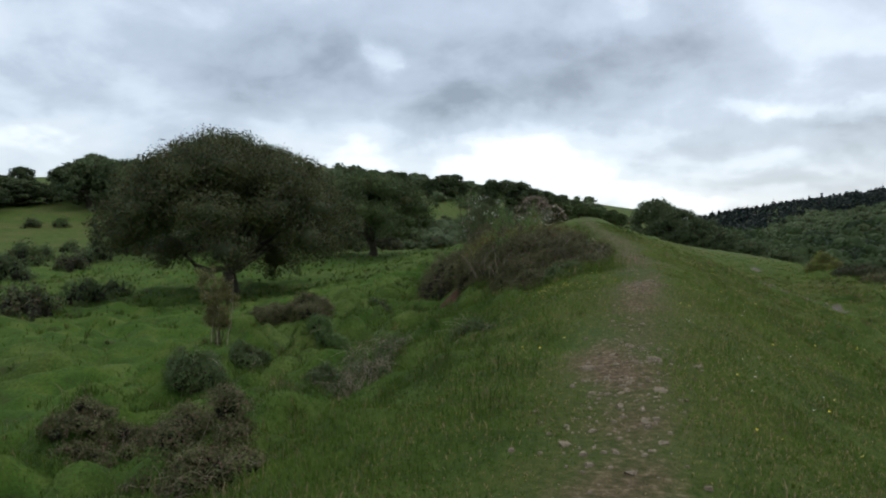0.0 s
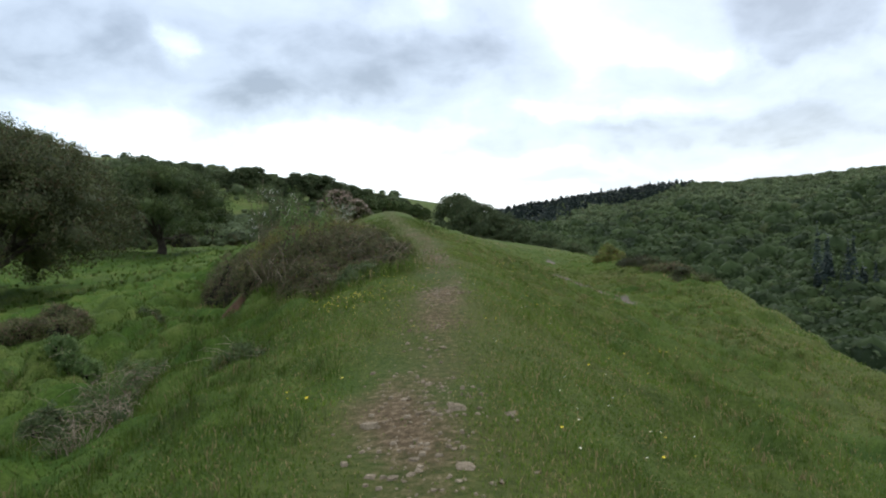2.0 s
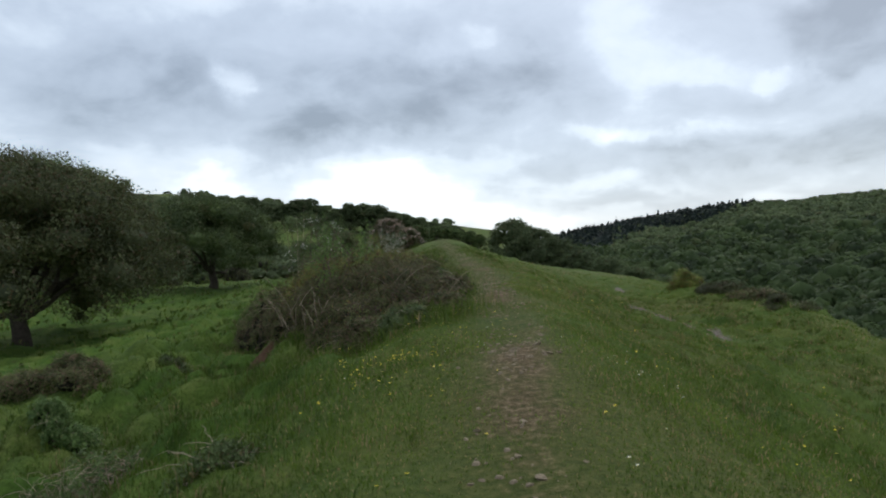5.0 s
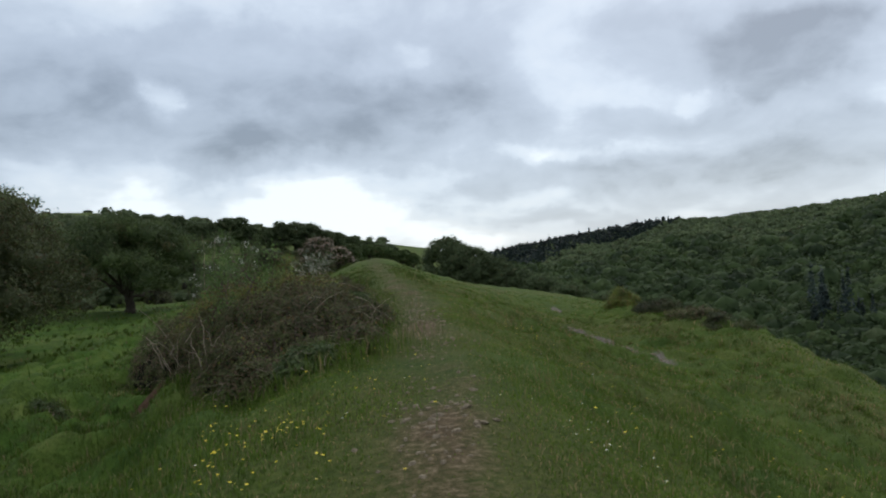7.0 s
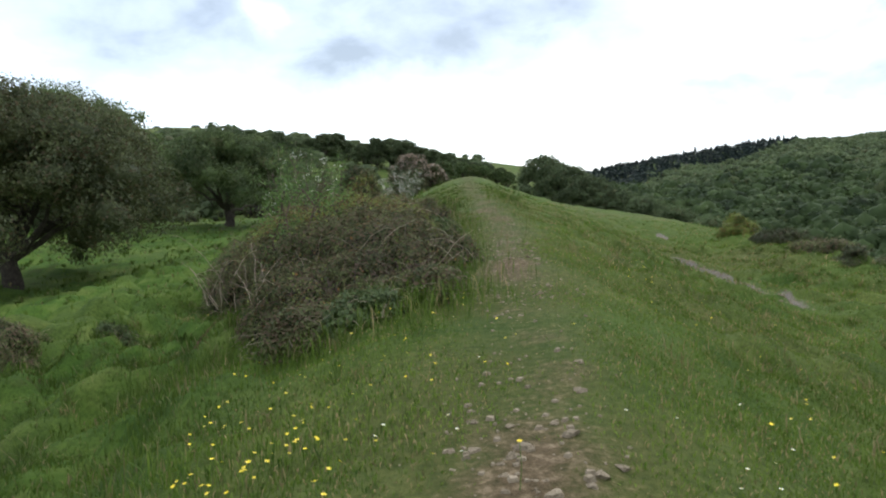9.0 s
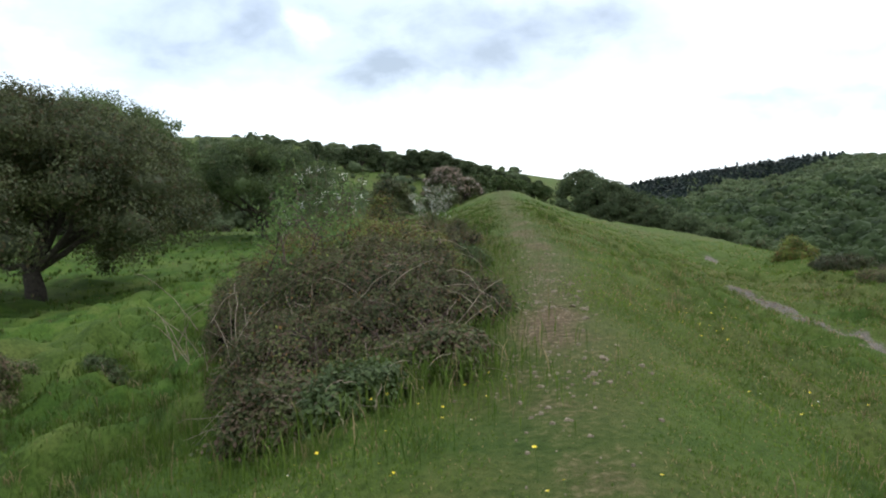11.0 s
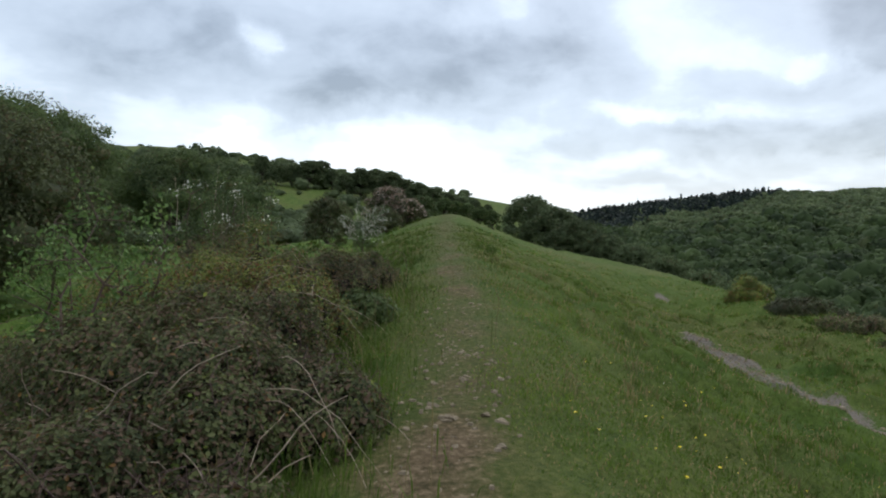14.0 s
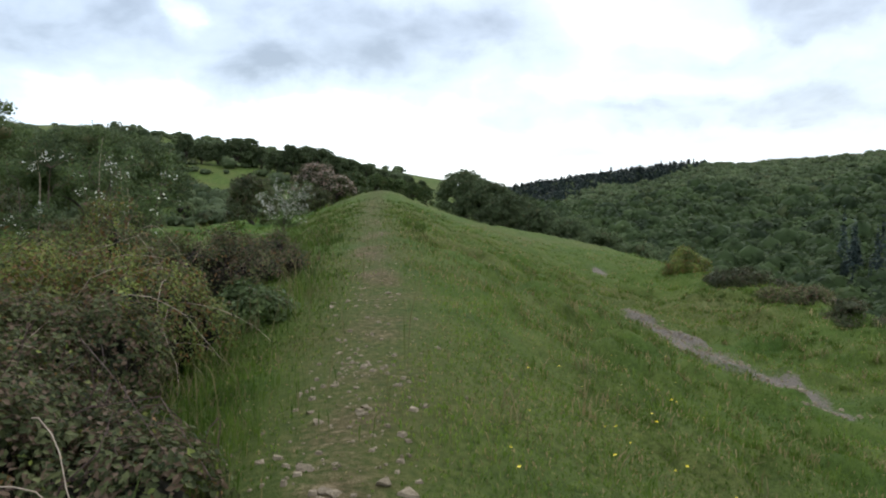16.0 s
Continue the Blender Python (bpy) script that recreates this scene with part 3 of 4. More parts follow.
    return root

# ---- ground ----
def spread(a, b, step, reach, grow=1.09):
    """Grid lines: even between a and b, then ever wider out to reach."""
    mid = list(np.arange(a, b + step / 2, step))
    lo, hi, s = [], [], step
    while mid[0] - sum(lo) > -reach:
        s = min(s * grow, 60)
        lo.append(s)
    s = step
    while mid[-1] + sum(hi) < reach:
        s = min(s * grow, 60)
        hi.append(s)
    left = mid[0] - np.cumsum(lo)[::-1]
    return np.concatenate([left, mid, mid[-1] + np.cumsum(hi)])


gx, gy = spread(-11, 13, 0.16, 3200), spread(0, 44, 0.18, 3200)
GX, GY = np.meshgrid(gx, gy, indexing="xy")
GZ = ground_z(GX, GY)
ni, nj = len(gx), len(gy)
I, J = np.meshgrid(np.arange(ni - 1), np.arange(nj - 1), indexing="xy")
quads = np.stack([J * ni + I, J * ni + I + 1, (J + 1) * ni + I + 1, (J + 1) * ni + I], -1).reshape(-1, 4)
ground_mesh = mesh_of("ground", np.stack([GX, GY, GZ], -1).reshape(-1, 3), quads, TURF, True)


def worn(x, y):
    """How far the turf is worn away: the path, the chippings of the side track, the scrape of red soil."""
    c = knots(y, RIDGE_X) - 0.28 + 0.12 * np.sin(y * 0.55) + 0.08 * np.sin(y * 1.3 + 1)
    path = np.exp(-((x - c) / (0.50 + 0.12 * np.sin(y * 0.8)))**2) * (1 + 1.3 * wave(x * 2.0, y * 1.3, 64)) * (1 - 0.35 * ease(y, 26, 45)) * (0.55 + 0.18 * np.exp(-((y - 6.8) / 2.6)**2) + 0.16 * np.exp(-((y - 13) / 1.6)**2) + 0.14 * np.exp(-((y - 20) / 2.6)**2) + 0.06 * np.sin(y * 1.7))
    path = path * ease(y, -8, 2) * (1 - ease(y, 85, 100))
    tx = knots(y, ((20, 8.6), (26, 7.6), (29.6, 7.0), (34, 6.0), (39.5, 5.4), (46, 6.1), (52, 6.6), (60, 6.5)))
    half = knots(y, ((20, 0.3), (27, 0.5), (30, 0.95), (34, 1.2), (38, 1.0), (41, 0.5), (46, 0.3), (49, 0.5), (52, 0.5), (55, 0.3)))
    strong = knots(y, ((20, 0.1), (28.5, 0.15), (30.5, 0.8), (34, 0.88), (38.5, 0.85), (40, 0.6), (42, 0.1), (48.5, 0.1), (49.8, 0.7), (51, 0.7), (52, 0.1), (60, 0)))
    chips = np.exp(-((x - tx) / (half * (1 + 0.7 * wave(y * 1.3, y * 0.9, 61))))**2) * strong * (1 + 0.9 * wave(x * 2.5, y * 2.0, 62)) * ease(y, 18, 24) * (1 - ease(y, 54, 60))
    red = np.exp(-((x + 6.65) / 0.65)**2 - ((y - 22.3) / 0.6)**2) * 1.2
    return path, chips, red


wear_layer = ground_mesh.color_attributes.new("wear", "FLOAT_COLOR", "POINT")
wear_values = np.zeros((ni * nj, 4), np.float32)
for k, v in enumerate(worn(GX, GY)):
    wear_values[:, k] = v.ravel()
# darker ground below the woods: the far valley side
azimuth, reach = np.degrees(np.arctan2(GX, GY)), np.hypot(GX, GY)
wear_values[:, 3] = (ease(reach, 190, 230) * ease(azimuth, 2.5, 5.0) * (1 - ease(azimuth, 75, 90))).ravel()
wear_layer.data.foreach_set("color", wear_values.ravel())
lush_layer = ground_mesh.color_attributes.new("lush", "FLOAT_COLOR", "POINT")
lush_values = np.zeros((ni * nj, 4), np.float32)
lush_values[:, 3] = (ease(-(GX - knots(GY, RIDGE_X)), 0.8, 5) * np.clip(0.85 + 0.9 * wave(GX * 0.5, GY * 0.5, 71), 0, 1) * (1 - ease(np.hypot(GX, GY), 90, 150))).ravel()
lush_values[:, 0] = (np.exp(-((GX - knots(GY, RIDGE_X) + 0.28) / 1.15)**2) * ease(GY, -8, 2) * (1 - ease(GY, 80, 95))).ravel()
lush_layer.data.foreach_set("color", lush_values.ravel())
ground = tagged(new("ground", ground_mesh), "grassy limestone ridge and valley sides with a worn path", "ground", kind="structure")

# ---- thickets beside the path ----
def thicket_lobes(x, y, mounds):
    """Lobes of a thicket from mounds (x, y, top level, radius) in the world, down to the ground, about x, y."""
    rng = np.random.default_rng(int(abs(x * 10 + y * 7)))
    base, lobes = on_ground(x, y) - 0.03, []
    for mx, my, top, r in mounds:
        g = on_ground(mx, my)
        h = top - g
        lobes.append((mx - x, my - y, g - base + h * 0.42, r * 0.9, r * 0.9, h * 0.5))
        for k in range(11):
            a, q = k * 2.4 + rng.uniform(0, 0.5), rng.uniform(0.5, 0.95)
            u, v = mx + math.cos(a) * r * q, my + math.sin(a) * r * q
            gg, s = on_ground(u, v), rng.uniform(0.22, 0.48)
            hh = h * rng.uniform(0.55, 1.25) * (1.15 - 0.6 * q)
            lobes.append((u - x, v - y, gg - base + hh * 0.42, r * s, r * s, hh * 0.55))
    return lobes


def sprays(rng, root, name, spots, mat, label, thick=0.007, lean=0.5):
    """Single arching dry canes: rows of foot x, y, length and bearing."""
    for sx, sy, up0, long, bearing in spots:
        a = radians(bearing)
        u = np.linspace(0, 1, 9)
        p = np.stack([sx + math.sin(a) * long * u * lean, sy + math.cos(a) * long * u * lean, up0 + long * (u - 0.45 * u * u)], 1)
        p += np.cumsum(rng.normal(size=(9, 3)) * 0.012 * long, 0)
        part(name, mesh_of(name, *tube(p, np.linspace(thick, thick * 0.4, 9), 5), mat, True), root, label)


fresh = ("young_leaf", FRESH_LEAF, 0.10, 0.03, "yellow-green young leaves")
bx, by = -3.2, 20.6
main_bramble = shrub("bramble_bush", bx, by, (2.4, 2.2, 2.0), 21, BRAMBLE_LEAF, "large tangled bramble bush with bare arching canes beside the path", 140000, 0.021, 420,
                     lobes=thicket_lobes(bx, by, ((-2.6, 20.3, 1.72, 1.0), (-3.5, 20.8, 1.78, 1.05), (-3.2, 21.5, 1.92, 1.0), (-4.6, 22.1, 1.55, 1.0), (-5.5, 22.6, 1.0, 0.8), (-1.75, 20.1, 1.42, 0.7), (-2.6, 19.2, 1.3, 0.75), (-2.0, 18.5, 1.02, 0.6), (-3.3, 19.2, 1.15, 0.85), (-2.9, 18.3, 0.75, 0.6))),
                     extra=(("red_leaf", RUSTY_LEAF, 0.025, 0.022, "reddish young leaves"), ("young_leaf", FRESH_LEAF, 0.025, 0.024, "yellow-green young leaves")))
rng_c = np.random.default_rng(77)
sprays(rng_c, main_bramble, "dry_cane", [(rng_c.uniform(-1.6, 1.6), rng_c.uniform(-2.0, -0.2), rng_c.uniform(-0.2, 0.5), rng_c.uniform(0.6, 1.5), rng_c.uniform(-170, 170)) for k in range(60)], CANE, "pale dry bramble cane", 0.006)
bx, by = -4.0, 23.5
shrub("rose_thicket", bx, by, (2.4, 2.0, 2.0), 25, FRESH_LEAF, "thicket of fresh yellow-green and rust-tinted leaves beside the brambles", 60000, 0.018, 200, lobes=thicket_lobes(bx, by, ((-3.9, 22.9, 2.2, 0.95), (-3.0, 23.3, 2.1, 0.8), (-5.0, 23.6, 2.0, 1.05), (-4.3, 24.7, 2.15, 1.05), (-5.9, 25.0, 1.6, 1.0))), extra=(("rusty_leaf", RUSTY_LEAF, 0.28, 0.024, "rust-coloured young leaves"), ("bramble_leaf", BRAMBLE_LEAF, 0.25, 0.026, "")), cane=CANE)
bx, by = -8.8, 28.2
shrub("bramble_bush", bx, by, (1.8, 1.8, 1.5), 26, BRAMBLE_LEAF, "dark bramble clump lower on the grassy slope", 14000, 0.034, 160, lobes=thicket_lobes(bx, by, ((-8.1, 27.8, 0.8, 1.15), (-6.9, 26.6, 1.2, 1.1), (-8.9, 28.5, 0.3, 0.6))))
bx, by = -4.2, 28.6
shrub("bramble_bush", bx, by, (2.0, 1.6, 1.5), 22, BRAMBLE_LEAF, "dense brown-green bramble bush at the path's edge", 80000, 0.023, 240, lobes=thicket_lobes(bx, by, ((-3.3, 28.5, 1.75, 0.7), (-4.3, 28.4, 2.1, 0.95), (-5.5, 28.4, 2.2, 1.0), (-6.6, 28.6, 2.3, 1.0), (-3.9, 29.9, 1.95, 0.9), (-5.2, 26.6, 1.75, 1.0), (-4.2, 26.2, 1.5, 0.8), (-6.2, 26.8, 1.9, 0.9))), extra=(("red_leaf", RUSTY_LEAF, 0.06, 0.024, "reddish young leaves"),))


def blossom_tree(name, x, y, top, wide, seed, label, leaf_mat, bloom, bloom_share, bare=0, amount=4200):
    """A small thorn tree: several stems, thin twigs, sparse leaves and sprays of blossom."""
    rng = np.random.default_rng(seed)
    high = top_height(x, y, top)
    root = tagged(new(name), label, "tree")
    root.matrix_basis = pose(x, y, on_ground(x, y) - 0.05)
    tips, plumes = [], []
    for k in range(7):
        a, q = k * 0.9 + rng.uniform(0, 0.6), rng.uniform(0.15, 0.5)
        tip = np.array((math.cos(a) * q * wide, math.sin(a) * q * wide, high * rng.uniform(0.7, 0.98)))
        pts = bent(rng, (rng.normal() * 0.08, rng.normal() * 0.08, 0), tip, 8, 0.25)
        stem = part("stem", mesh_of("stem", *tube(pts, np.linspace(0.022, 0.005, 8) * high / 3, 5), DARK_CANE, True), root)
        plumes += [pts[3] + (pts[7] - pts[3]) * u + rng.normal(size=3) * 0.10 for u in np.linspace(0, 1, 20)]
        for j in range(10):
            i = rng.integers(2, 8)
            end = pts[i] + unit(rng, 1)[0] * (0.9, 0.9, 0.6) * high * 0.16 + (0, 0, high * 0.05)
            part("twig", mesh_of("twig", *tube(bent(rng, pts[i], end, 4, 0.2), np.linspace(0.007, 0.0025, 4) * high / 3, 4), DARK_CANE, True), stem)
            tips += [pts[i] + (end - pts[i]) * u for u in (0.45, 0.7, 1.0)]
    for k in range(bare):
        a = rng.uniform(0, 6.28)
        foot = np.array((math.cos(a), math.sin(a), 0)) * wide * 0.25
        part("dead_stem", mesh_of("dead_stem", *tube(bent(rng, foot, foot + (rng.normal() * 0.2, 0.1, high * rng.uniform(0.85, 1.08)), 7, 0.12), np.linspace(0.016, 0.004, 7), 5), CANE, True), root, "bare pale dead stem")
    tips = np.array(tips)
    size = 0.027 * max(1, high / 3.2)
    amount = int(amount * 2.0)

    def spray(count, mat, pname, spread_by, plabel):
        near = tips if pname == "foliage" else tips[:: 3 if bloom_share > 0.5 else 7]
        if pname == "blossom" and bloom_share > 0.5:     # plumes along the upper stems
            near = np.concatenate([np.array(plumes), tips[tips[:, 2] > high * 0.45]])
        c = near[rng.integers(len(near), size=count)] + np.clip(rng.normal(size=(count, 3)), -1.4, 1.4) * spread_by
        part(pname, mesh_of(pname, *leaves(rng, c, unit(rng, count) + (0, 0, 0.6), size), mat), root, plabel)

    spray(amount, leaf_mat, "foliage", 0.03 * high, "")
    if bloom_share:
        spray(int(4200 * bloom_share), bloom, "blossom", 0.02 * high, "small blossom")
    return root


blossom_tree("hawthorn_tree", -6.9, 30.0, 3.4, 2.8, 31, "thin hawthorn with sparse white blossom and bare stems", SCRUB_LEAF, WHITE_BLOOM, 0.10, 4)
blossom_tree("hawthorn_tree", -8.4, 34.6, 3.8, 2.8, 32, "leafy hawthorn with a little white blossom behind the brambles", SCRUB_LEAF, WHITE_BLOOM, 0.05, 2)
blossom_tree("blossom_shrub", -7.6, 47.5, 3.4, 2.6, 33, "white-blossomed shrub at the edge of the ridge", SCRUB_LEAF, WHITE_BLOOM, 0.6, 0, 2600)
blossom_tree("sapling", -4.2, 21.5, 2.95, 1.5, 34, "fresh green sapling growing out of the bramble bush", SAPLING_LEAF, WHITE_BLOOM, 0, 0, 1500)
blossom_tree("dead_sapling", -13.0, 19.0, 0.55, 1.4, 35, "half-dead sapling with pale withered sprigs", DRY_GRASS, WHITE_BLOOM, 0.02, 3)

# ---- shrubs of the meadow slope ----
for x, y, w, h, mat, count, label in (
        (-9.3, 10.0, 0.95, 0.6, BRAMBLE_LEAF, 5000, "low dark bramble clump in the meadow grass"),
        (-5.2, 7.15, 1.15, 0.68, BRAMBLE_LEAF, 11000, "low brown-green bramble clump on the grassy slope"),
        (-9.8, 13.5, 0.65, 1.05, SCRUB_LEAF, 5000, "upright leafy shrub on the slope"),
        (-10.2, 16.3, 0.5, 0.7, SCRUB_LEAF, 3000, "small leafy shrub on the slope"),
        (-12.9, 24.0, 1.7, 1.1, BRAMBLE_LEAF, 9000, "dark rounded bramble clump in the meadow"),
        (-8.6, 18.0, 0.6, 0.8, SAPLING_LEAF, 3500, "small bright green shrub in the grass"),
        (-5.3, 13.1, 0.8, 0.7, SCRUB_LEAF, 3000, "thin grey twiggy bramble on the slope"),
        (-4.9, 11.3, 0.7, 0.45, SCRUB_LEAF, 1800, "straggling grey bramble on the slope"),
        (-6.2, 12.6, 0.4, 0.3, SCRUB_LEAF, 1400, "weedy tuft on the slope"),
        (-2.9, 11.5, 0.35, 0.25, SCRUB_LEAF, 1400, "weedy tuft beside the path"),
        (-1.5, 18.0, 0.42, 0.5, BRAMBLE_LEAF, 3500, "low leafy bramble sprouting at the foot of the bush"),
        (-2.1, 17.3, 0.4, 0.42, SCRUB_LEAF, 3000, "green nettly weeds at the foot of the brambles"),
        (-2.9, 17.4, 0.45, 0.45, BRAMBLE_LEAF, 3500, "low leafy bramble sprouting at the foot of the bush"),
        (-2.4, 24.9, 0.4, 0.5, SCRUB_LEAF, 3000, "green nettly weeds between the brambles"),
        (-9.7, 24.5, 0.5, 0.35, SCRUB_LEAF, 1200, "weedy tuft in the meadow"),
        (10.4, 49.4, 0.9, 1.2, FRESH_LEAF, 4000, "yellow-green shrub on the valley's edge"),
        (11.8, 46.2, 1.6, 0.6, BROWN_LEAF, 3000, "low brownish scrub on the valley's edge"),
        (12.2, 42.0, 1.6, 0.5, BRAMBLE_LEAF, 3000, "low dark scrub on the valley's edge"),
        (12.2, 38.0, 1.3, 0.4, BROWN_LEAF, 2000, "low brownish scrub on the valley's edge")):
    thin = label.startswith(("thin", "straggling"))
    shrub("shrub", x, y, (w, w * 0.9, h), int(abs(x * 31 + y)), mat, label, count * (1 if thin else 3), 0.011 + 0.0008 * math.hypot(x, y), 110 if thin else 60, cane=CANE, core=not thin)

# ---- large trees of the meadow ----
oak("oak_tree", -31.0, 47.0, 11.4, 19.0, 11, BROWN_LEAF, "broad brownish oak tree with a low spreading crown in the meadow", 105000, 0.095, 0.10)
oak("oak_tree", -34.5, 84.2, 9.4, 16.5, 12, OAK_LEAF, "spreading oak tree with a short dark trunk in the meadow", 52000, 0.115, 0.16)
oak("oak_tree", -60.2, 93.0, top_height(-60.2, 93, 15.4), 26.0, 13, OAK_LEAF, "tall domed oak tree beyond the meadow", 50000, 0.17, 0.05)
oak("hawthorn_tree", -13.2, 81.0, top_height(-13.2, 81.0, 6.1), 5.4, 23, BROWN_LEAF, "hawthorn tree covered in faded pink blossom on the ridge", 9000, 0.07, 0.0, bloom=PINK_BLOOM)
oak("hawthorn_tree", -11.0, 79.5, top_height(-11.0, 79.5, 5.0), 3.6, 28, BROWN_LEAF, "smaller pink-flowered hawthorn on the ridge", 4000, 0.07, 0.0, bloom=PINK_BLOOM)
oak("thorn_bush", -12.4, 77.0, top_height(-12.4, 77.0, 3.9), 4.0, 29, BROWN_LEAF, "dark low thorn bush under the hawthorns", 3000, 0.085, 0.0)
oak("hawthorn_tree", -16.2, 71.0, top_height(-16.2, 71.0, 4.7), 4.4, 27, BROWN_LEAF, "dark rounded thorn tree on the slope", 6000, 0.085, 0.0)

# ---- trees beyond the crest ----
for k, (x, y, top, wide) in enumerate(((0.4, 112, 7.0, 9.0), (3.4, 108, 5.4, 9.0), (6.0, 103, 3.7, 9.0), (9.0, 100, 2.2, 9.0), (12.0, 97, 1.0, 9.0), (15.0, 93, -0.2, 9.0), (18, 90, -1.4, 9.0), (22, 88, -3, 9.0))):
    oak("scrub_tree", x, y, top_height(x, y, top), wide, 40 + k, LIT_HILL_LEAF, "dark green tree growing up from the steep side of the ridge", 6500, 0.16, 0.0)
for k, (x, y, top, wide) in enumerate(((-7.0, 97, 5.5, 2.4), (-9.4, 95, 5.9, 2.6), (-5.4, 96, 5.1, 2.2), (-11.5, 92, 6.0, 3.6), (-3.9, 95.5, 4.7, 1.8), (-12.5, 88, 5.2, 3.6), (-8.3, 96, 5.7, 1.8))):
    oak("scrub_tree", x, y, top_height(x, y, top), wide, 60 + k, SCRUB_LEAF, "small pale green bush on the crest of the ridge", 1800, 0.10, 0.0)

# ---- hillside scrub and skyline trees ----
rng_h = np.random.default_rng(5)
models = [oak("hillside_tree", -160 - 14 * k, 160, 9.0, 9.5, 80 + k, LIT_HILL_LEAF, "dark green tree on the hillside", 3600, 0.26, 0.0) for k in range(3)]
bushes = [shrub("hillside_shrub", -120 - 9 * k, 150, (2.0, 2.0, 2.4), 90 + k, (SCRUB_LEAF, BROWN_LEAF, LIT_HILL_LEAF)[k], "rounded scrub bush on the grassy hillside", 1500, 0.14, 12) for k in range(3)]
for ob in models:
    tagged(ob, group="trees of the hillside")
for ob in bushes:
    tagged(ob, group="scrub of the hillside")


def polar(azimuth, r):
    return r * math.sin(radians(azimuth)), r * math.cos(radians(azimuth))


def plant(model, x, y, s, sz):
    """A copy of a model plant, turned and sized."""
    made = copy_thing(model, pose(x, y, on_ground(x, y) - 0.15 * s, 0, 0, rng_h.uniform(0, 360)))
    made.scale = (s, s, sz)
    return made


SKYLINE = ((-19.9, 232, 5.2, 0.55), (-18.9, 236, 4.8, 0.7), (-17.8, 238, 4.95, 0.8), (-16.6, 236, 5.05, 0.85), (-15.6, 238, 4.95, 0.8), (-14.8, 240, 4.6, 0.6),
           (-13.6, 225, 4.5, 0.8), (-12.6, 222, 4.55, 0.9), (-11.5, 225, 4.5, 0.9), (-10.4, 220, 4.35, 0.9), (-9.3, 222, 4.2, 0.9), (-8.3, 218, 3.9, 0.85), (-7.3, 220, 3.5, 0.8), (-6.2, 225, 3.0, 0.7), (-5.1, 225, 2.7, 0.6), (-4.0, 225, 2.4, 0.55), (-3.0, 225, 2.1, 0.5),
           (-26.3, 425, 5.75, 0.5), (-24.2, 425, 5.3, 0.3), (-25.0, 425, 5.25, 0.2), (-33.0, 400, 5.5, 0.6), (-31.0, 410, 5.55, 0.5), (-29.0, 415, 5.5, 0.4))
for k, (a, r, el, s) in enumerate(SKYLINE):
    x, y = polar(a, r)
    high = 1.6 + r * math.tan(radians(el)) - on_ground(x, y)
    plant(models[k % 3], x, y, s * rng_h.uniform(0.8, 1.3), max(0.2, high / 9.3 * rng_h.uniform(0.86, 1.06)))
for k in range(42):     # the wood at the foot of the hill
    a = rng_h.uniform(-62, -35.5)
    r = rng_h.uniform(190, 250)
    x, y = polar(a, r)
    el = (6.1 if -45.5 < a < -36 else 4.4) - rng_h.uniform(0.0, 0.7)
    plant(models[k % 3], x, y, 1.6, max(0.5, (1.6 + r * math.tan(radians(el)) - on_ground(x, y)) / 9.3))
for k in range(70):
    a = rng_h.uniform(-36, -7)
    r = 105 * (3.0 ** rng_h.random())
    x, y = polar(a, r)
    s = rng_h.uniform(0.5, 1.5) * (1.3 if r > 200 else 1.0)
    plant(bushes[k % 3], x, y, s, s * rng_h.uniform(0.7, 1.1))
for a, r, s in ((-44.6, 88, 0.9), (-47.2, 96, 1.3), (-42.8, 98, 1.2), (-40.8, 108, 1.4), (-43.6, 53, 0.7), (-47.5, 46, 0.9), (-46.0, 105, 0.9), (-46.9, 180, 1.0), (-45, 180, 1.0), (-48.4, 83, 1.1), (-41.5, 62, 0.6), (-50, 60, 1.0), (-44.5, 120, 0.8), (-19.7, 150, 0.9), (-22.0, 130, 0.7), (-17.0, 118, 0.8), (-20.5, 112, 0.7), (-14.5, 105, 0.9), (-13.0, 125, 1.2), (-24, 128, 1.1)):
    plant(bushes[int(r) % 3], *polar(a, r), s, s)
for k in range(14):
    plant(models[k % 3], *polar(rng_h.uniform(-33, -22), rng_h.uniform(118, 200)), rng_h.uniform(0.5, 0.9), rng_h.uniform(0.5, 0.8))

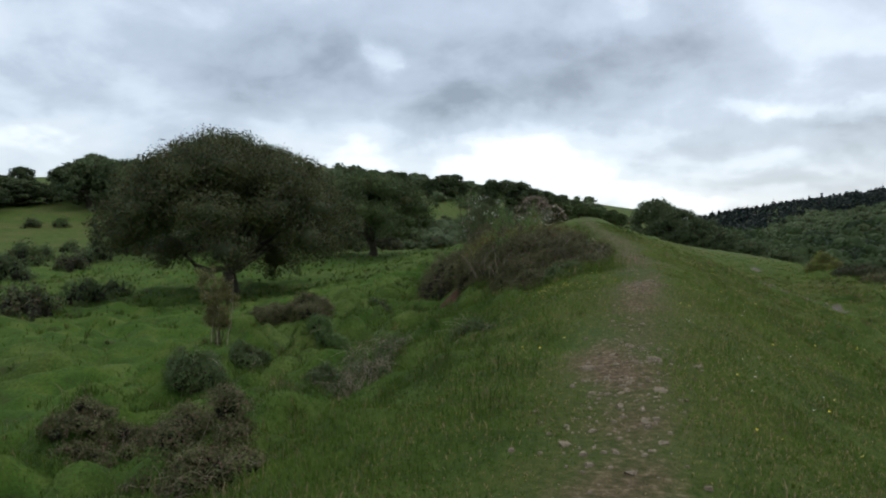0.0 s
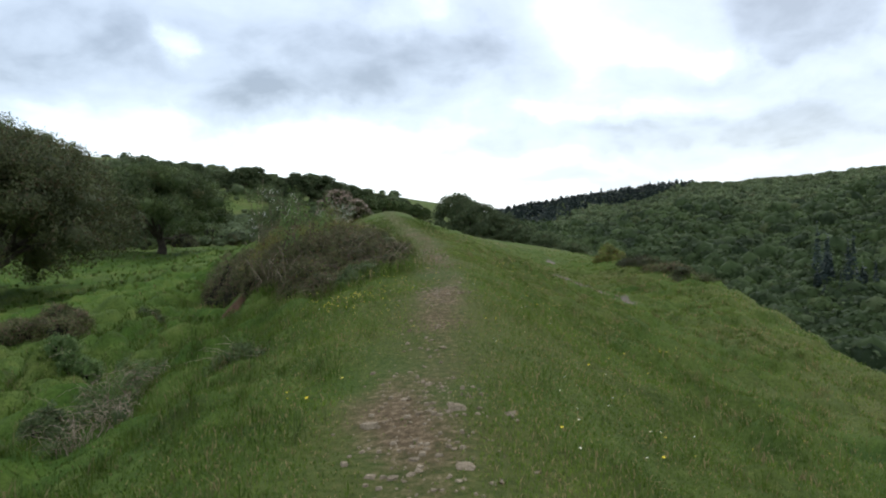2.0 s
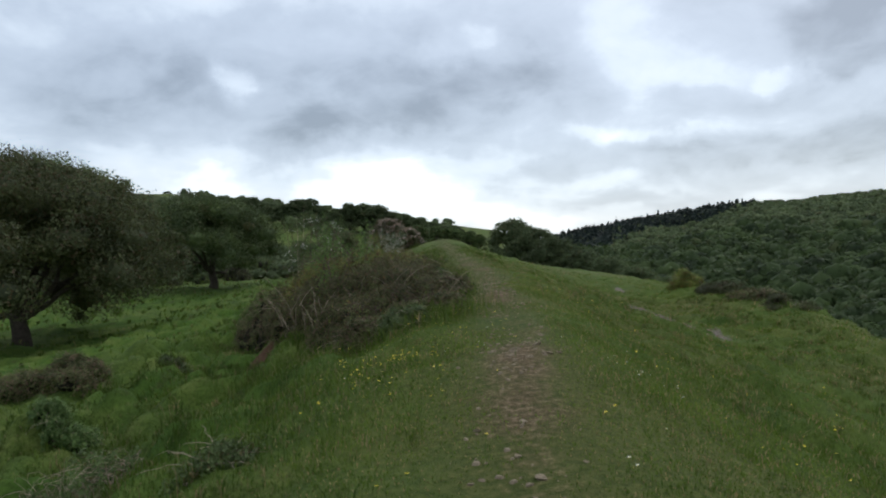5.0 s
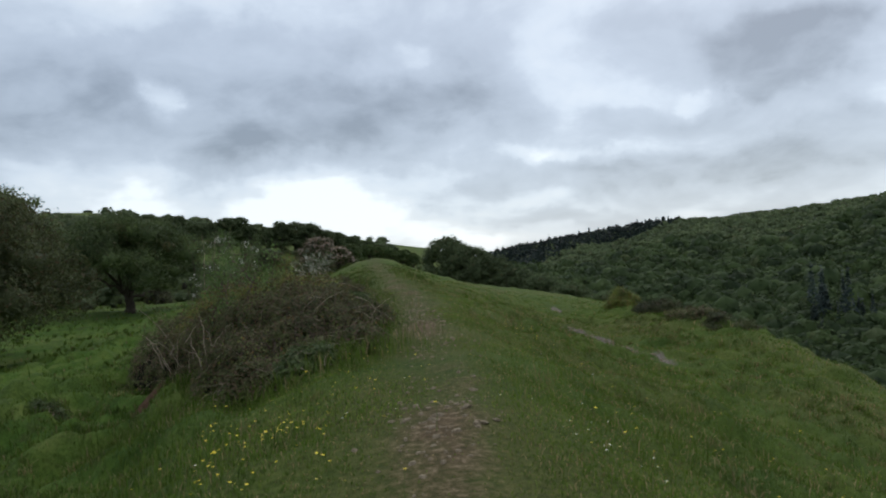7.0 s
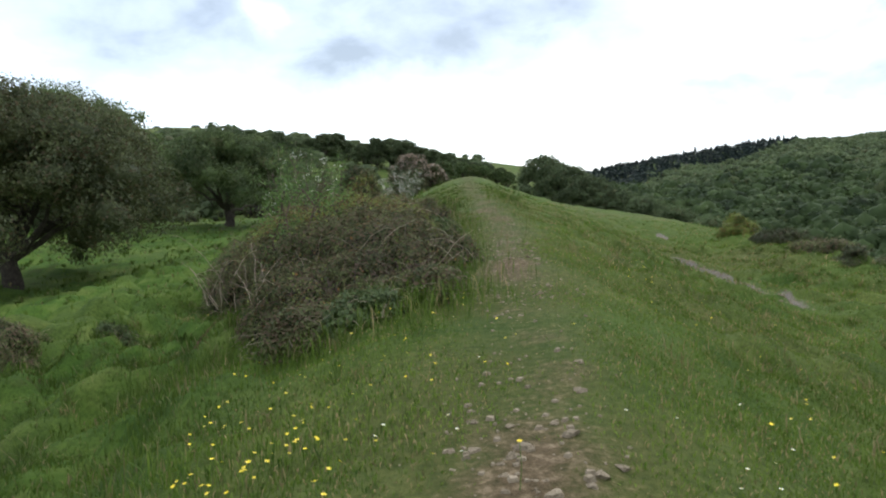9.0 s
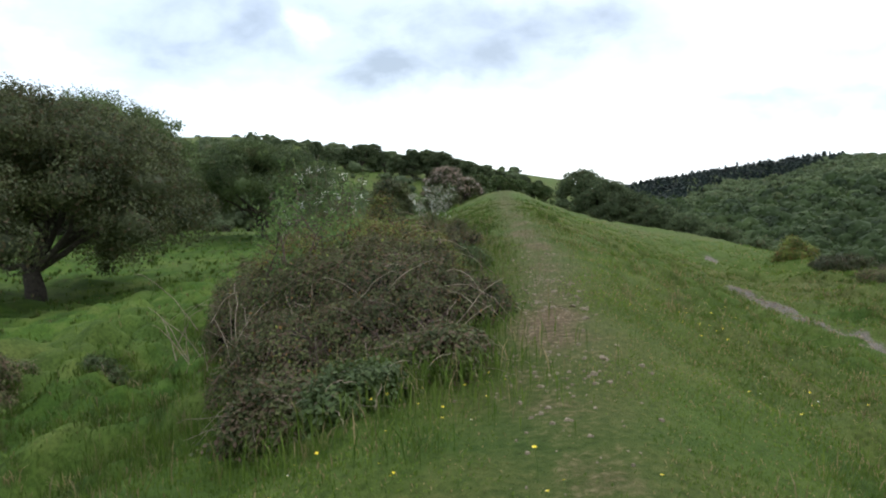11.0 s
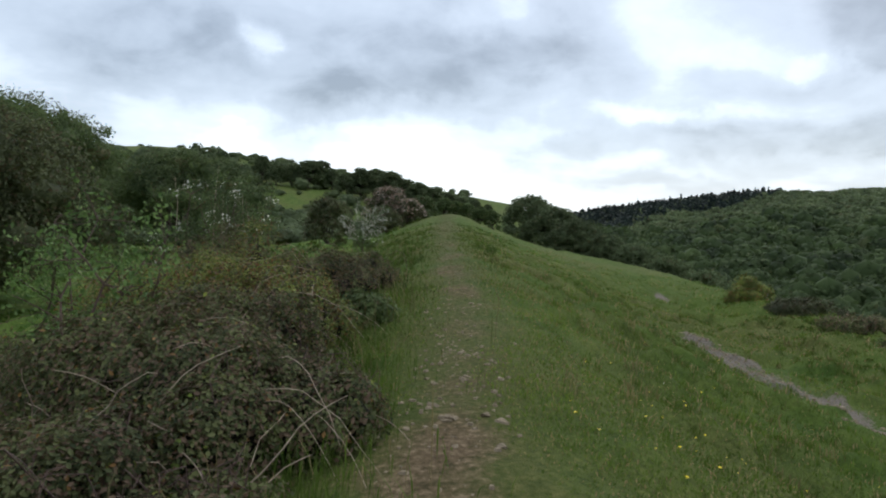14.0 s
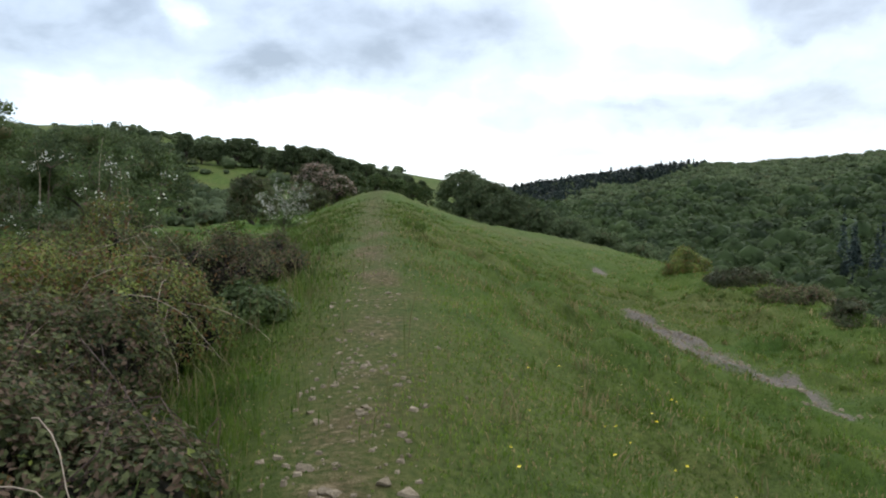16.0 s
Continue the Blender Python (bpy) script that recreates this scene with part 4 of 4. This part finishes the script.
# ---- woods of the far valley side ----
def woods(name, count, az, reach, radius, quads, mat, label, seed, tall=1.0, pointed=False, keep=None):
    """A wood of many crowns as one object: every crown is a lumpy dome (or a spire) covered in leaf clumps."""
    rng = np.random.default_rng(seed)
    a = np.radians(rng.uniform(*az, count))
    r = reach[0] * (reach[1] / reach[0])**rng.random(count)
    x, y = r * np.sin(a), r * np.cos(a)
    if keep is not None:
        ok = keep(np.degrees(a), r, rng.random(count))
        x, y, r = x[ok], y[ok], r[ok]
    n = len(x)
    z = ground_z(x, y)
    R = radius * rng.uniform(0.45, 1.4, n) * (0.75 + 0.6 * (r / reach[1]))
    H = R * tall * rng.uniform(0.8, 1.5, n)
    per = np.maximum(24, (quads * (reach[0] / r)**0.55)).astype(int)
    i = np.repeat(np.arange(n), per)
    m = len(i)
    d = unit(rng, m)
    d[:, 2] = np.abs(d[:, 2]) - 0.25
    lumps = lambda e, k: 1 + 0.20 * np.sin(e[..., 0] * 6 + k) * np.sin(e[..., 1] * 6 + k * 1.7) + 0.12 * np.sin(e[..., 2] * 9 + k * 2.3 + e[..., 0] * 5)
    lump = lumps(d, i) + 0.10 * rng.normal(size=m)
    if pointed:
        u, q = rng.random(m)**0.7, rng.uniform(0, 6.28, m)
        w = (1 - u) * 0.42
        d = np.stack([np.cos(q) * w, np.sin(q) * w, u * 1.5 - 0.5], 1)
        lump = 1 + 0.15 * rng.normal(size=m)
    mid = np.stack([x, y, z + H * 0.7], 1)
    half = np.stack([R, R, H], 1)
    c = mid[i] + d * lump[:, None] * half[i]
    v, f = leaves(rng, c, d + (0, 0, 0.35), 1.0, aspect=0.8, wild=0.7)
    s = (R[i] * 1.5 / np.sqrt(per[i]))[:, None, None]
    v = ((v.reshape(-1, 4, 3) - c[:, None]) * s + c[:, None]).reshape(-1, 3)
    pieces = [(v, f)]
    if not pointed:
        sv, sf = sphere_grid(5 if reach[0] < 400 else 4)
        k = np.arange(n)
        body = mid[:, None] + sv[None] * lumps(sv[None], k[:, None])[..., None] * half[:, None] * 0.80
        pieces.append((body.reshape(-1, 3), (sf[None] + len(sv) * k[:, None, None]).reshape(-1, 4)))
    return tagged(new(name, mesh_of(name, *join(pieces), mat, True)), label, "woodland", kind="stuff")


for share, leafage, seed, wide, tall, label in ((3400, WOOD_LEAF, 201, 4.9, 0.78, "dense green broadleaf woodland covering the far valley side"),
                                               (1700, ASH_LEAF, 211, 4.2, 0.85, "lighter green rounded trees among the valley woodland"),
                                               (1500, DEEP_LEAF, 212, 4.2, 0.85, "dark green trees among the valley woodland")):
    woods("broadleaf_wood", int(share * 1.05), (3.5, 44), (190, 800), wide * 1.2, 130, leafage, label, seed, tall, False, lambda a, r, q: r < 640 + 40 * np.sin(a * 0.45) + 120 * ease(a, 22, 34))
woods("young_wood", 4800, (2, 44), (620, 1095), 3.1, 24, LIT_HILL_LEAF, "young trees covering the top of the hill, haze painted into their paler leaves", 203, 0.5)
woods("conifer_wood", 3600, (1.5, 18.5), (620, 1100), 4.0, 44, HAZE_CONIFER, "dark conifer plantation along the hilltop", 202, 0.62, True, lambda a, r, q: r > 640 + 190 * ease(a, 6, 11) + 260 * ease(a, 15, 19))
woods("conifer_stand", 20, (26.6, 30.5), (300, 350), 4.2, 200, HAZE_CONIFER, "dark conifers standing among the broadleaf trees", 204, 1.7, True)
woods("hillside_scrub", 2600, (-40, -4), (112, 340), 1.6, 60, LIT_HILL_LEAF, "low dark scrub covering much of the grassy hillside", 205, 0.6, False, lambda a, r, q: q < 0.25 + 0.6 * (wave(r * 0.05, a * 0.35, 7) > 0.05))

# ---- stones of the path ----
def stone_mesh(seed):
    """A weathered, flattened limestone lump."""
    rng = np.random.default_rng(seed)
    v, f = sphere_grid(6)
    bumps = sum(np.abs(v @ q)**3 * 0.10 for q in unit(rng, 5))
    v = v * (0.8 + bumps[:, None]) * (1.0, rng.uniform(0.6, 0.9), rng.uniform(0.18, 0.28))
    for q in unit(rng, 11):     # broken faces
        over = np.maximum(v @ q - rng.uniform(0.22, 0.46), 0)
        v = v - over[:, None] * q
    return mesh_of("stone", v, f, STONE, False)


rng_s = np.random.default_rng(12)
stones = [stone_mesh(300 + k) for k in range(6)]


def lay_stone(x, y, size, k):
    ob = tagged(new("stone", stones[k % 6]), "pale weathered limestone lump half sunk in the path", "stone", group="stones of the path")
    ob.matrix_basis = pose(x, y, on_ground(x, y) + size * 0.01, rng_s.normal() * 9, rng_s.normal() * 9, rng_s.uniform(0, 360)) @ Matrix.Scale(size * 0.75, 4)


SPOTS = ((-0.37, 6.25, 0.13), (0.03, 7.45, 0.16), (-0.65, 7.3, 0.17), (-0.9, 5.65, 0.08), (0.42, 7.4, 0.14), (0.08, 6.3, 0.12), (-0.28, 13.1, 0.12), (0.0, 13.3, 0.10), (0.12, 12.9, 0.09), (-0.1, 12.7, 0.11), (0.11, 14.6, 0.10), (-0.05, 18.1, 0.10),
         (-0.6, 21.5, 0.11), (-0.85, 21.4, 0.09), (-0.9, 22.2, 0.08), (-0.72, 22.1, 0.07), (-0.2, 20.4, 0.15), (-0.75, 20.6, 0.10), (-0.5, 19.8, 0.09))
for k, (x, y, s) in enumerate(SPOTS):
    lay_stone(x, y, s * 1.2, k)
for k in range(70):
    y = rng_s.uniform(3, 34)
    lay_stone(float(knots(y, RIDGE_X)) - 0.28 + rng_s.normal() * 0.20, y, rng_s.uniform(0.02, 0.055), k)

for k in range(90):     # flat slabs in the barest stretches
    y = rng_s.choice((5.2, 6.2, 7.3, 8.4, 10.0, 13.2, 17.8, 20.5, 22.0, 25.5)) + rng_s.normal() * 0.6
    lay_stone(float(knots(y, RIDGE_X)) - 0.3 + rng_s.normal() * 0.26, y, rng_s.uniform(0.05, 0.13), k)

# chips of stone too small to count
count = 1500
cy = np.where(rng_s.random(count) < 0.5, rng_s.uniform(2, 60, count), rng_s.choice((5.2, 6.8, 8.0, 13.2, 17.6, 20.5, 22.5), count) + rng_s.normal(size=count) * 0.6)
cx = knots(cy, RIDGE_X) - 0.28 + rng_s.normal(size=count) * 0.27
sy = rng_s.uniform(28, 53, count)
sx = knots(sy, ((20, 8.6), (26, 7.6), (29.6, 7.0), (34, 6.0), (39.5, 5.4), (46, 6.1), (52, 6.6), (60, 6.5))) + rng_s.normal(size=count) * 0.45
cx, cy = np.concatenate([cx, sx[(sy > 29.5) & (sy < 39.5)]]), np.concatenate([cy, sy[(sy > 29.5) & (sy < 39.5)]])
cube = np.array([(-1, -1, -1), (1, -1, -1), (1, 1, -1), (-1, 1, -1), (-0.7, -0.6, 0.6), (0.6, -0.7, 0.7), (0.7, 0.6, 0.5), (-0.6, 0.7, 0.8)], float)
faces = np.array([(0, 3, 2, 1), (4, 5, 6, 7), (0, 1, 5, 4), (1, 2, 6, 5), (2, 3, 7, 6), (3, 0, 4, 7)])
size = np.where(cx > 3, 2.0, 1.0) * (0.006 + 0.020 * rng_s.random(len(cx))**2.5)
turn = rng_s.uniform(0, 6.28, len(cx))
cv = cube[None] * size[:, None, None] * rng_s.uniform(0.6, 1.4, (len(cx), 1, 3))
cv = np.stack([cv[..., 0] * np.cos(turn)[:, None] - cv[..., 1] * np.sin(turn)[:, None], cv[..., 0] * np.sin(turn)[:, None] + cv[..., 1] * np.cos(turn)[:, None], cv[..., 2] * 0.7], -1)
cv += np.stack([cx, cy, ground_z(cx, cy) + size * 0.3], -1)[:, None]
cf = (faces[None] + 8 * np.arange(len(cx))[:, None, None]).reshape(-1, 4)
tagged(new("stone_chippings", mesh_of("stone_chippings", cv.reshape(-1, 3), cf, STONE)), "small pale stone chippings scattered on the path and side track", "chippings", kind="stuff")

# ---- grass ----
def blades(rng, x, y, long, wide, lean):
    """Grass blades, a kite each, at x, y."""
    n = len(x)
    foot = np.stack([x, y, ground_z(x, y) - 0.01], 1)
    a = rng.uniform(0, 2 * np.pi, n)
    out = np.stack([np.cos(a), np.sin(a), np.zeros(n)], 1)
    side = np.stack([-np.sin(a), np.cos(a), np.zeros(n)], 1) * wide[:, None]
    bend = (lean * rng.uniform(0.2, 1.3, n) * long)[:, None]
    mid = foot + out * bend * 0.35
    mid[:, 2] += long * 0.6
    tip = foot + out * bend
    tip[:, 2] += long * rng.uniform(0.75, 1.0, n)
    v = np.stack([foot, mid + side, tip, mid - side], 1).reshape(-1, 3)
    return v, np.arange(4 * n).reshape(-1, 4)


def meadow(name, count, area, mat, label, seed, long, share=lambda x, y, q: q < 1, width=0.0042):
    rng = np.random.default_rng(seed)
    x0, x1, y0, y1 = area
    x = rng.uniform(x0, x1, count)
    y = y0 + (y1 - y0) * rng.random(count)**1.25
    path, chips, red = worn(x, y)
    tread = np.exp(-((x - knots(y, RIDGE_X) + 0.28) / 1.0)**2) * (1 + 1.2 * wave(x * 1.6, y * 1.1, 66))
    bare = np.clip(path * 1.1 + 0.36 * tread + chips * 1.0 + red, 0, 0.93)
    clump = wave(x * 2.2, y * 2.2, 31) + 0.7 * wave(x * 0.7, y * 0.7, 33)
    ok = (rng.random(count) > bare) & share(x, y, rng.random(count) - 0.5 * clump)
    x, y, bare, clump = x[ok], y[ok], bare[ok], clump[ok]
    n = len(x)
    ln = long * rng.uniform(0.5, 1.3, n) * (1 - 0.6 * bare) * np.clip(1 + 0.9 * clump, 0.5, 1.9)
    fade = np.minimum(np.minimum(x - x0, x1 - x) / 2.5, (y1 - y) / (0.35 * (y1 - y0)))
    ok = rng.random(n) < np.clip(fade, 0, 1)
    x, y, ln, n = x[ok], y[ok], ln[ok], int(ok.sum())
    far = 1 + np.maximum(y - 18, 0) / 11 + np.abs(x) / 7
    v, f = blades(rng, x, y, ln * (1 + 0.1 * (far - 1)), width * far * rng.uniform(0.6, 1.4, n), 0.55)
    return tagged(new(name, mesh_of(name, v, f, mat)), label, "grass", kind="stuff")


meadow("grass", 140000, (-2.6, 6.5, 2.5, 30), GRASS, "short green turf grass beside the path", 401, 0.055)
meadow("grass", 80000, (-6.5, -0.4, 2.5, 30), LUSH_GRASS, "short lush turf grass of the meadow side", 408, 0.06)
meadow("grass", 90000, (-3, 14, 3, 62), GRASS, "rough green grass of the ridge", 402, 0.075)
meadow("grass", 80000, (-13, -0.5, 3, 62), LUSH_GRASS, "rough lush grass of the meadow slope", 409, 0.08)
meadow("grass", 36000, (-13, 0, 3, 40), LUSH_GRASS, "longer green grass in tussocks on the slope", 403, 0.15, lambda x, y, q: q < 0.30)
meadow("grass", 26000, (0, 13, 3, 48), GRASS, "longer green grass in tussocks on the valley side", 406, 0.13, lambda x, y, q: q < 0.28)
meadow("grass", 40000, (-60, -8, 4, 105), LUSH_GRASS, "rough tussocky grass of the meadow", 407, 0.16, lambda x, y, q: q < 0.35, 0.006)
meadow("dry_grass", 46000, (-9, 12, 2.5, 48), DRY_GRASS, "dry straw-coloured grass stems among the turf", 404, 0.12, lambda x, y, q: q < 0.55, 0.0022)
meadow("grass", 120000, (-3.0, 3.4, 3.0, 26), GRASS, "short trodden turf along the path", 410, 0.045)
meadow("dry_grass", 50000, (-2.8, 2.2, 2.5, 36), DRY_GRASS, "dry grass and straw on the worn path", 405, 0.045, width=0.003)


def tussocks(count, area, long, label, seed, mat, each=24):
    """Separate tufts of longer grass, each leaning outwards from its middle."""
    rng = np.random.default_rng(seed)
    x, y = rng.uniform(area[0], area[1], count), rng.uniform(area[2], area[3], count)
    ok = (np.abs(x - knots(y, RIDGE_X) + 0.28) > 0.8) & (worn(x, y)[1] < 0.2) & (rng.random(count) < 0.5 + 1.2 * wave(x * 0.8, y * 0.8, 51))
    x, y = np.repeat(x[ok], each), np.repeat(y[ok], each)
    big = np.repeat(rng.uniform(0.6, 1.4, ok.sum()), each)
    n = len(x)
    x, y = x + rng.normal(size=n) * 0.07 * big, y + rng.normal(size=n) * 0.07 * big
    far = 1 + np.maximum(y - 18, 0) / 14 + np.abs(x) / 9
    v, f = blades(rng, x, y, long * big * rng.uniform(0.5, 1.2, n), 0.0042 * far * rng.uniform(0.6, 1.4, n), 0.8)
    return tagged(new("grass_tussocks", mesh_of("grass_tussocks", v, f, mat)), label, "grass", kind="stuff")


tussocks(1500, (-10.5, -0.5, 4, 40), 0.24, "tufts of longer green grass on the meadow slope", 421, LUSH_GRASS)
tussocks(1500, (0.4, 11, 4, 46), 0.17, "tufts of longer green grass on the valley slope", 422, GRASS)
tussocks(500, (-9, 10, 4, 40), 0.20, "tufts of dry yellowing grass", 423, DRY_GRASS)
tussocks(700, (-40, -10, 8, 75), 0.35, "coarse tufts of grass in the meadow", 424, LUSH_GRASS)


def long_grass(x0, x1, y0, y1, count, seed, long, mat, label, width=0.005):
    rng = np.random.default_rng(seed)
    x = (x0 + x1) / 2 + rng.normal(size=count) * (x1 - x0) / 3.4
    y = (y0 + y1) / 2 + rng.normal(size=count) * (y1 - y0) / 3.4
    ok = rng.random(count) < 0.55 + 0.6 * wave(x * 2.5, y * 2.5, 21)
    x, y = x[ok], y[ok]
    n = len(x)
    v, f = blades(rng, x, y, long * rng.uniform(0.4, 1.2, n), width * rng.uniform(0.6, 1.3, n), 0.45)
    return tagged(new("long_grass", mesh_of("long_grass", v, f, mat)), label, "grass", kind="stuff")


long_grass(-3.0, -0.9, 16.8, 19.2, 3500, 416, 0.36, GRASS, "long pale grass at the foot of the brambles")
long_grass(-3.3, -0.9, 16.6, 19.2, 4500, 411, 0.32, LUSH_GRASS, "long lush grass at the foot of the brambles")
long_grass(-2.0, -1.1, 19.5, 22.5, 1600, 412, 0.24, LUSH_GRASS, "long lush grass at the foot of the brambles")
long_grass(-3.6, -1.9, 22.5, 28.0, 4500, 413, 0.26, LUSH_GRASS, "long lush grass between the brambles")
long_grass(-6.0, -3.0, 17.8, 20.0, 3000, 414, 0.40, LUSH_GRASS, "long lush grass at the foot of the brambles")
long_grass(-3.4, -1.0, 17.2, 27.5, 700, 415, 0.7, DRY_GRASS, "tall pale dry grass stalks at the bramble's edge", 0.0035)

# ---- flowers ----
def buttercup(name, mat, eye, high, radius, petals, label, category):
    """A small meadow flower: a thin stalk, petals round a middle."""
    root = tagged(new(name), label, category)
    part("stalk", mesh_of("stalk", *tube([(0, 0, 0), (0.01, 0.005, high * 0.5), (0.005, 0.012, high)], (0.0022, 0.0018, 0.0015), 4), STALK), root)
    top = np.array((0.005, 0.012, high))
    for k in range(petals):
        a = k * 2 * math.pi / petals
        d, s = np.array((math.cos(a), math.sin(a), 0.45)), np.array((-math.sin(a), math.cos(a), 0))
        v = np.array([top, top + d * radius * 0.6 + s * radius * 2.2 / petals, top + d * radius, top + d * radius * 0.6 - s * radius * 2.2 / petals])
        part("petal", mesh_of("petal", v, np.array([(0, 1, 2, 3)]), mat), root)
    v, f = sphere_grid(4)
    part("flower_eye", mesh_of("flower_eye", v * radius * 0.28 + top + (0, 0, radius * 0.25), f, eye), root)
    return root


rng_f = np.random.default_rng(8)
yellow = tagged(buttercup("buttercup", PETAL, PETAL, 0.17, 0.0135, 5, "yellow buttercup on a thin stalk in the grass", "flower"), group="buttercups in the turf")
white = tagged(buttercup("daisy", DAISY, PETAL, 0.08, 0.012, 7, "small white daisy in the short turf", "flower"), group="daisies in the turf")
yellow.matrix_basis, white.matrix_basis = pose(1.8, 8.1, on_ground(1.8, 8.1)), pose(1.2, 9.0, on_ground(1.2, 9.0))
PATCHES = ((2.4, 8.0, 1.0, 2.0, 26), (-1.6, 12.6, 0.4, 0.7, 70), (-1.6, 14.8, 0.6, 0.9, 50), (-1.4, 17.2, 0.5, 0.7, 14), (2.2, 13.6, 1.0, 2.0, 36), (1.6, 21.5, 0.6, 1.5, 34), (3.0, 24.0, 1.2, 2.5, 24), (-0.9, 9.5, 0.5, 1.5, 8), (3.6, 17.0, 1.2, 2.5, 20), (-7.5, 26.0, 0.6, 0.5, 10), (3.4, 32.0, 1.2, 3.0, 12))
for px0, py0, sx0, sy0, n in PATCHES:
    for k in range(n):
        x, y = px0 + rng_f.normal() * sx0, py0 + rng_f.normal() * sy0
        s = rng_f.uniform(0.7, 1.2)
        m = pose(x, y, on_ground(x, y), rng_f.normal() * 12, rng_f.normal() * 12, rng_f.uniform(0, 360))
        made = copy_thing(yellow, m)
        made.scale = (s, s, s * rng_f.uniform(0.7, 1.2))
for px0, py0, sx0, sy0, n in ((1.0, 13.0, 0.3, 0.3, 14), (1.3, 8.6, 0.7, 1.2, 16), (-0.9, 14.0, 0.5, 1.2, 12), (2.0, 18.0, 1.0, 2.5, 14)):
    for k in range(n):
        x, y = px0 + rng_f.normal() * sx0, py0 + rng_f.normal() * sy0
        made = copy_thing(white, pose(x, y, on_ground(x, y), rng_f.normal() * 10, rng_f.normal() * 10, rng_f.uniform(0, 360)))
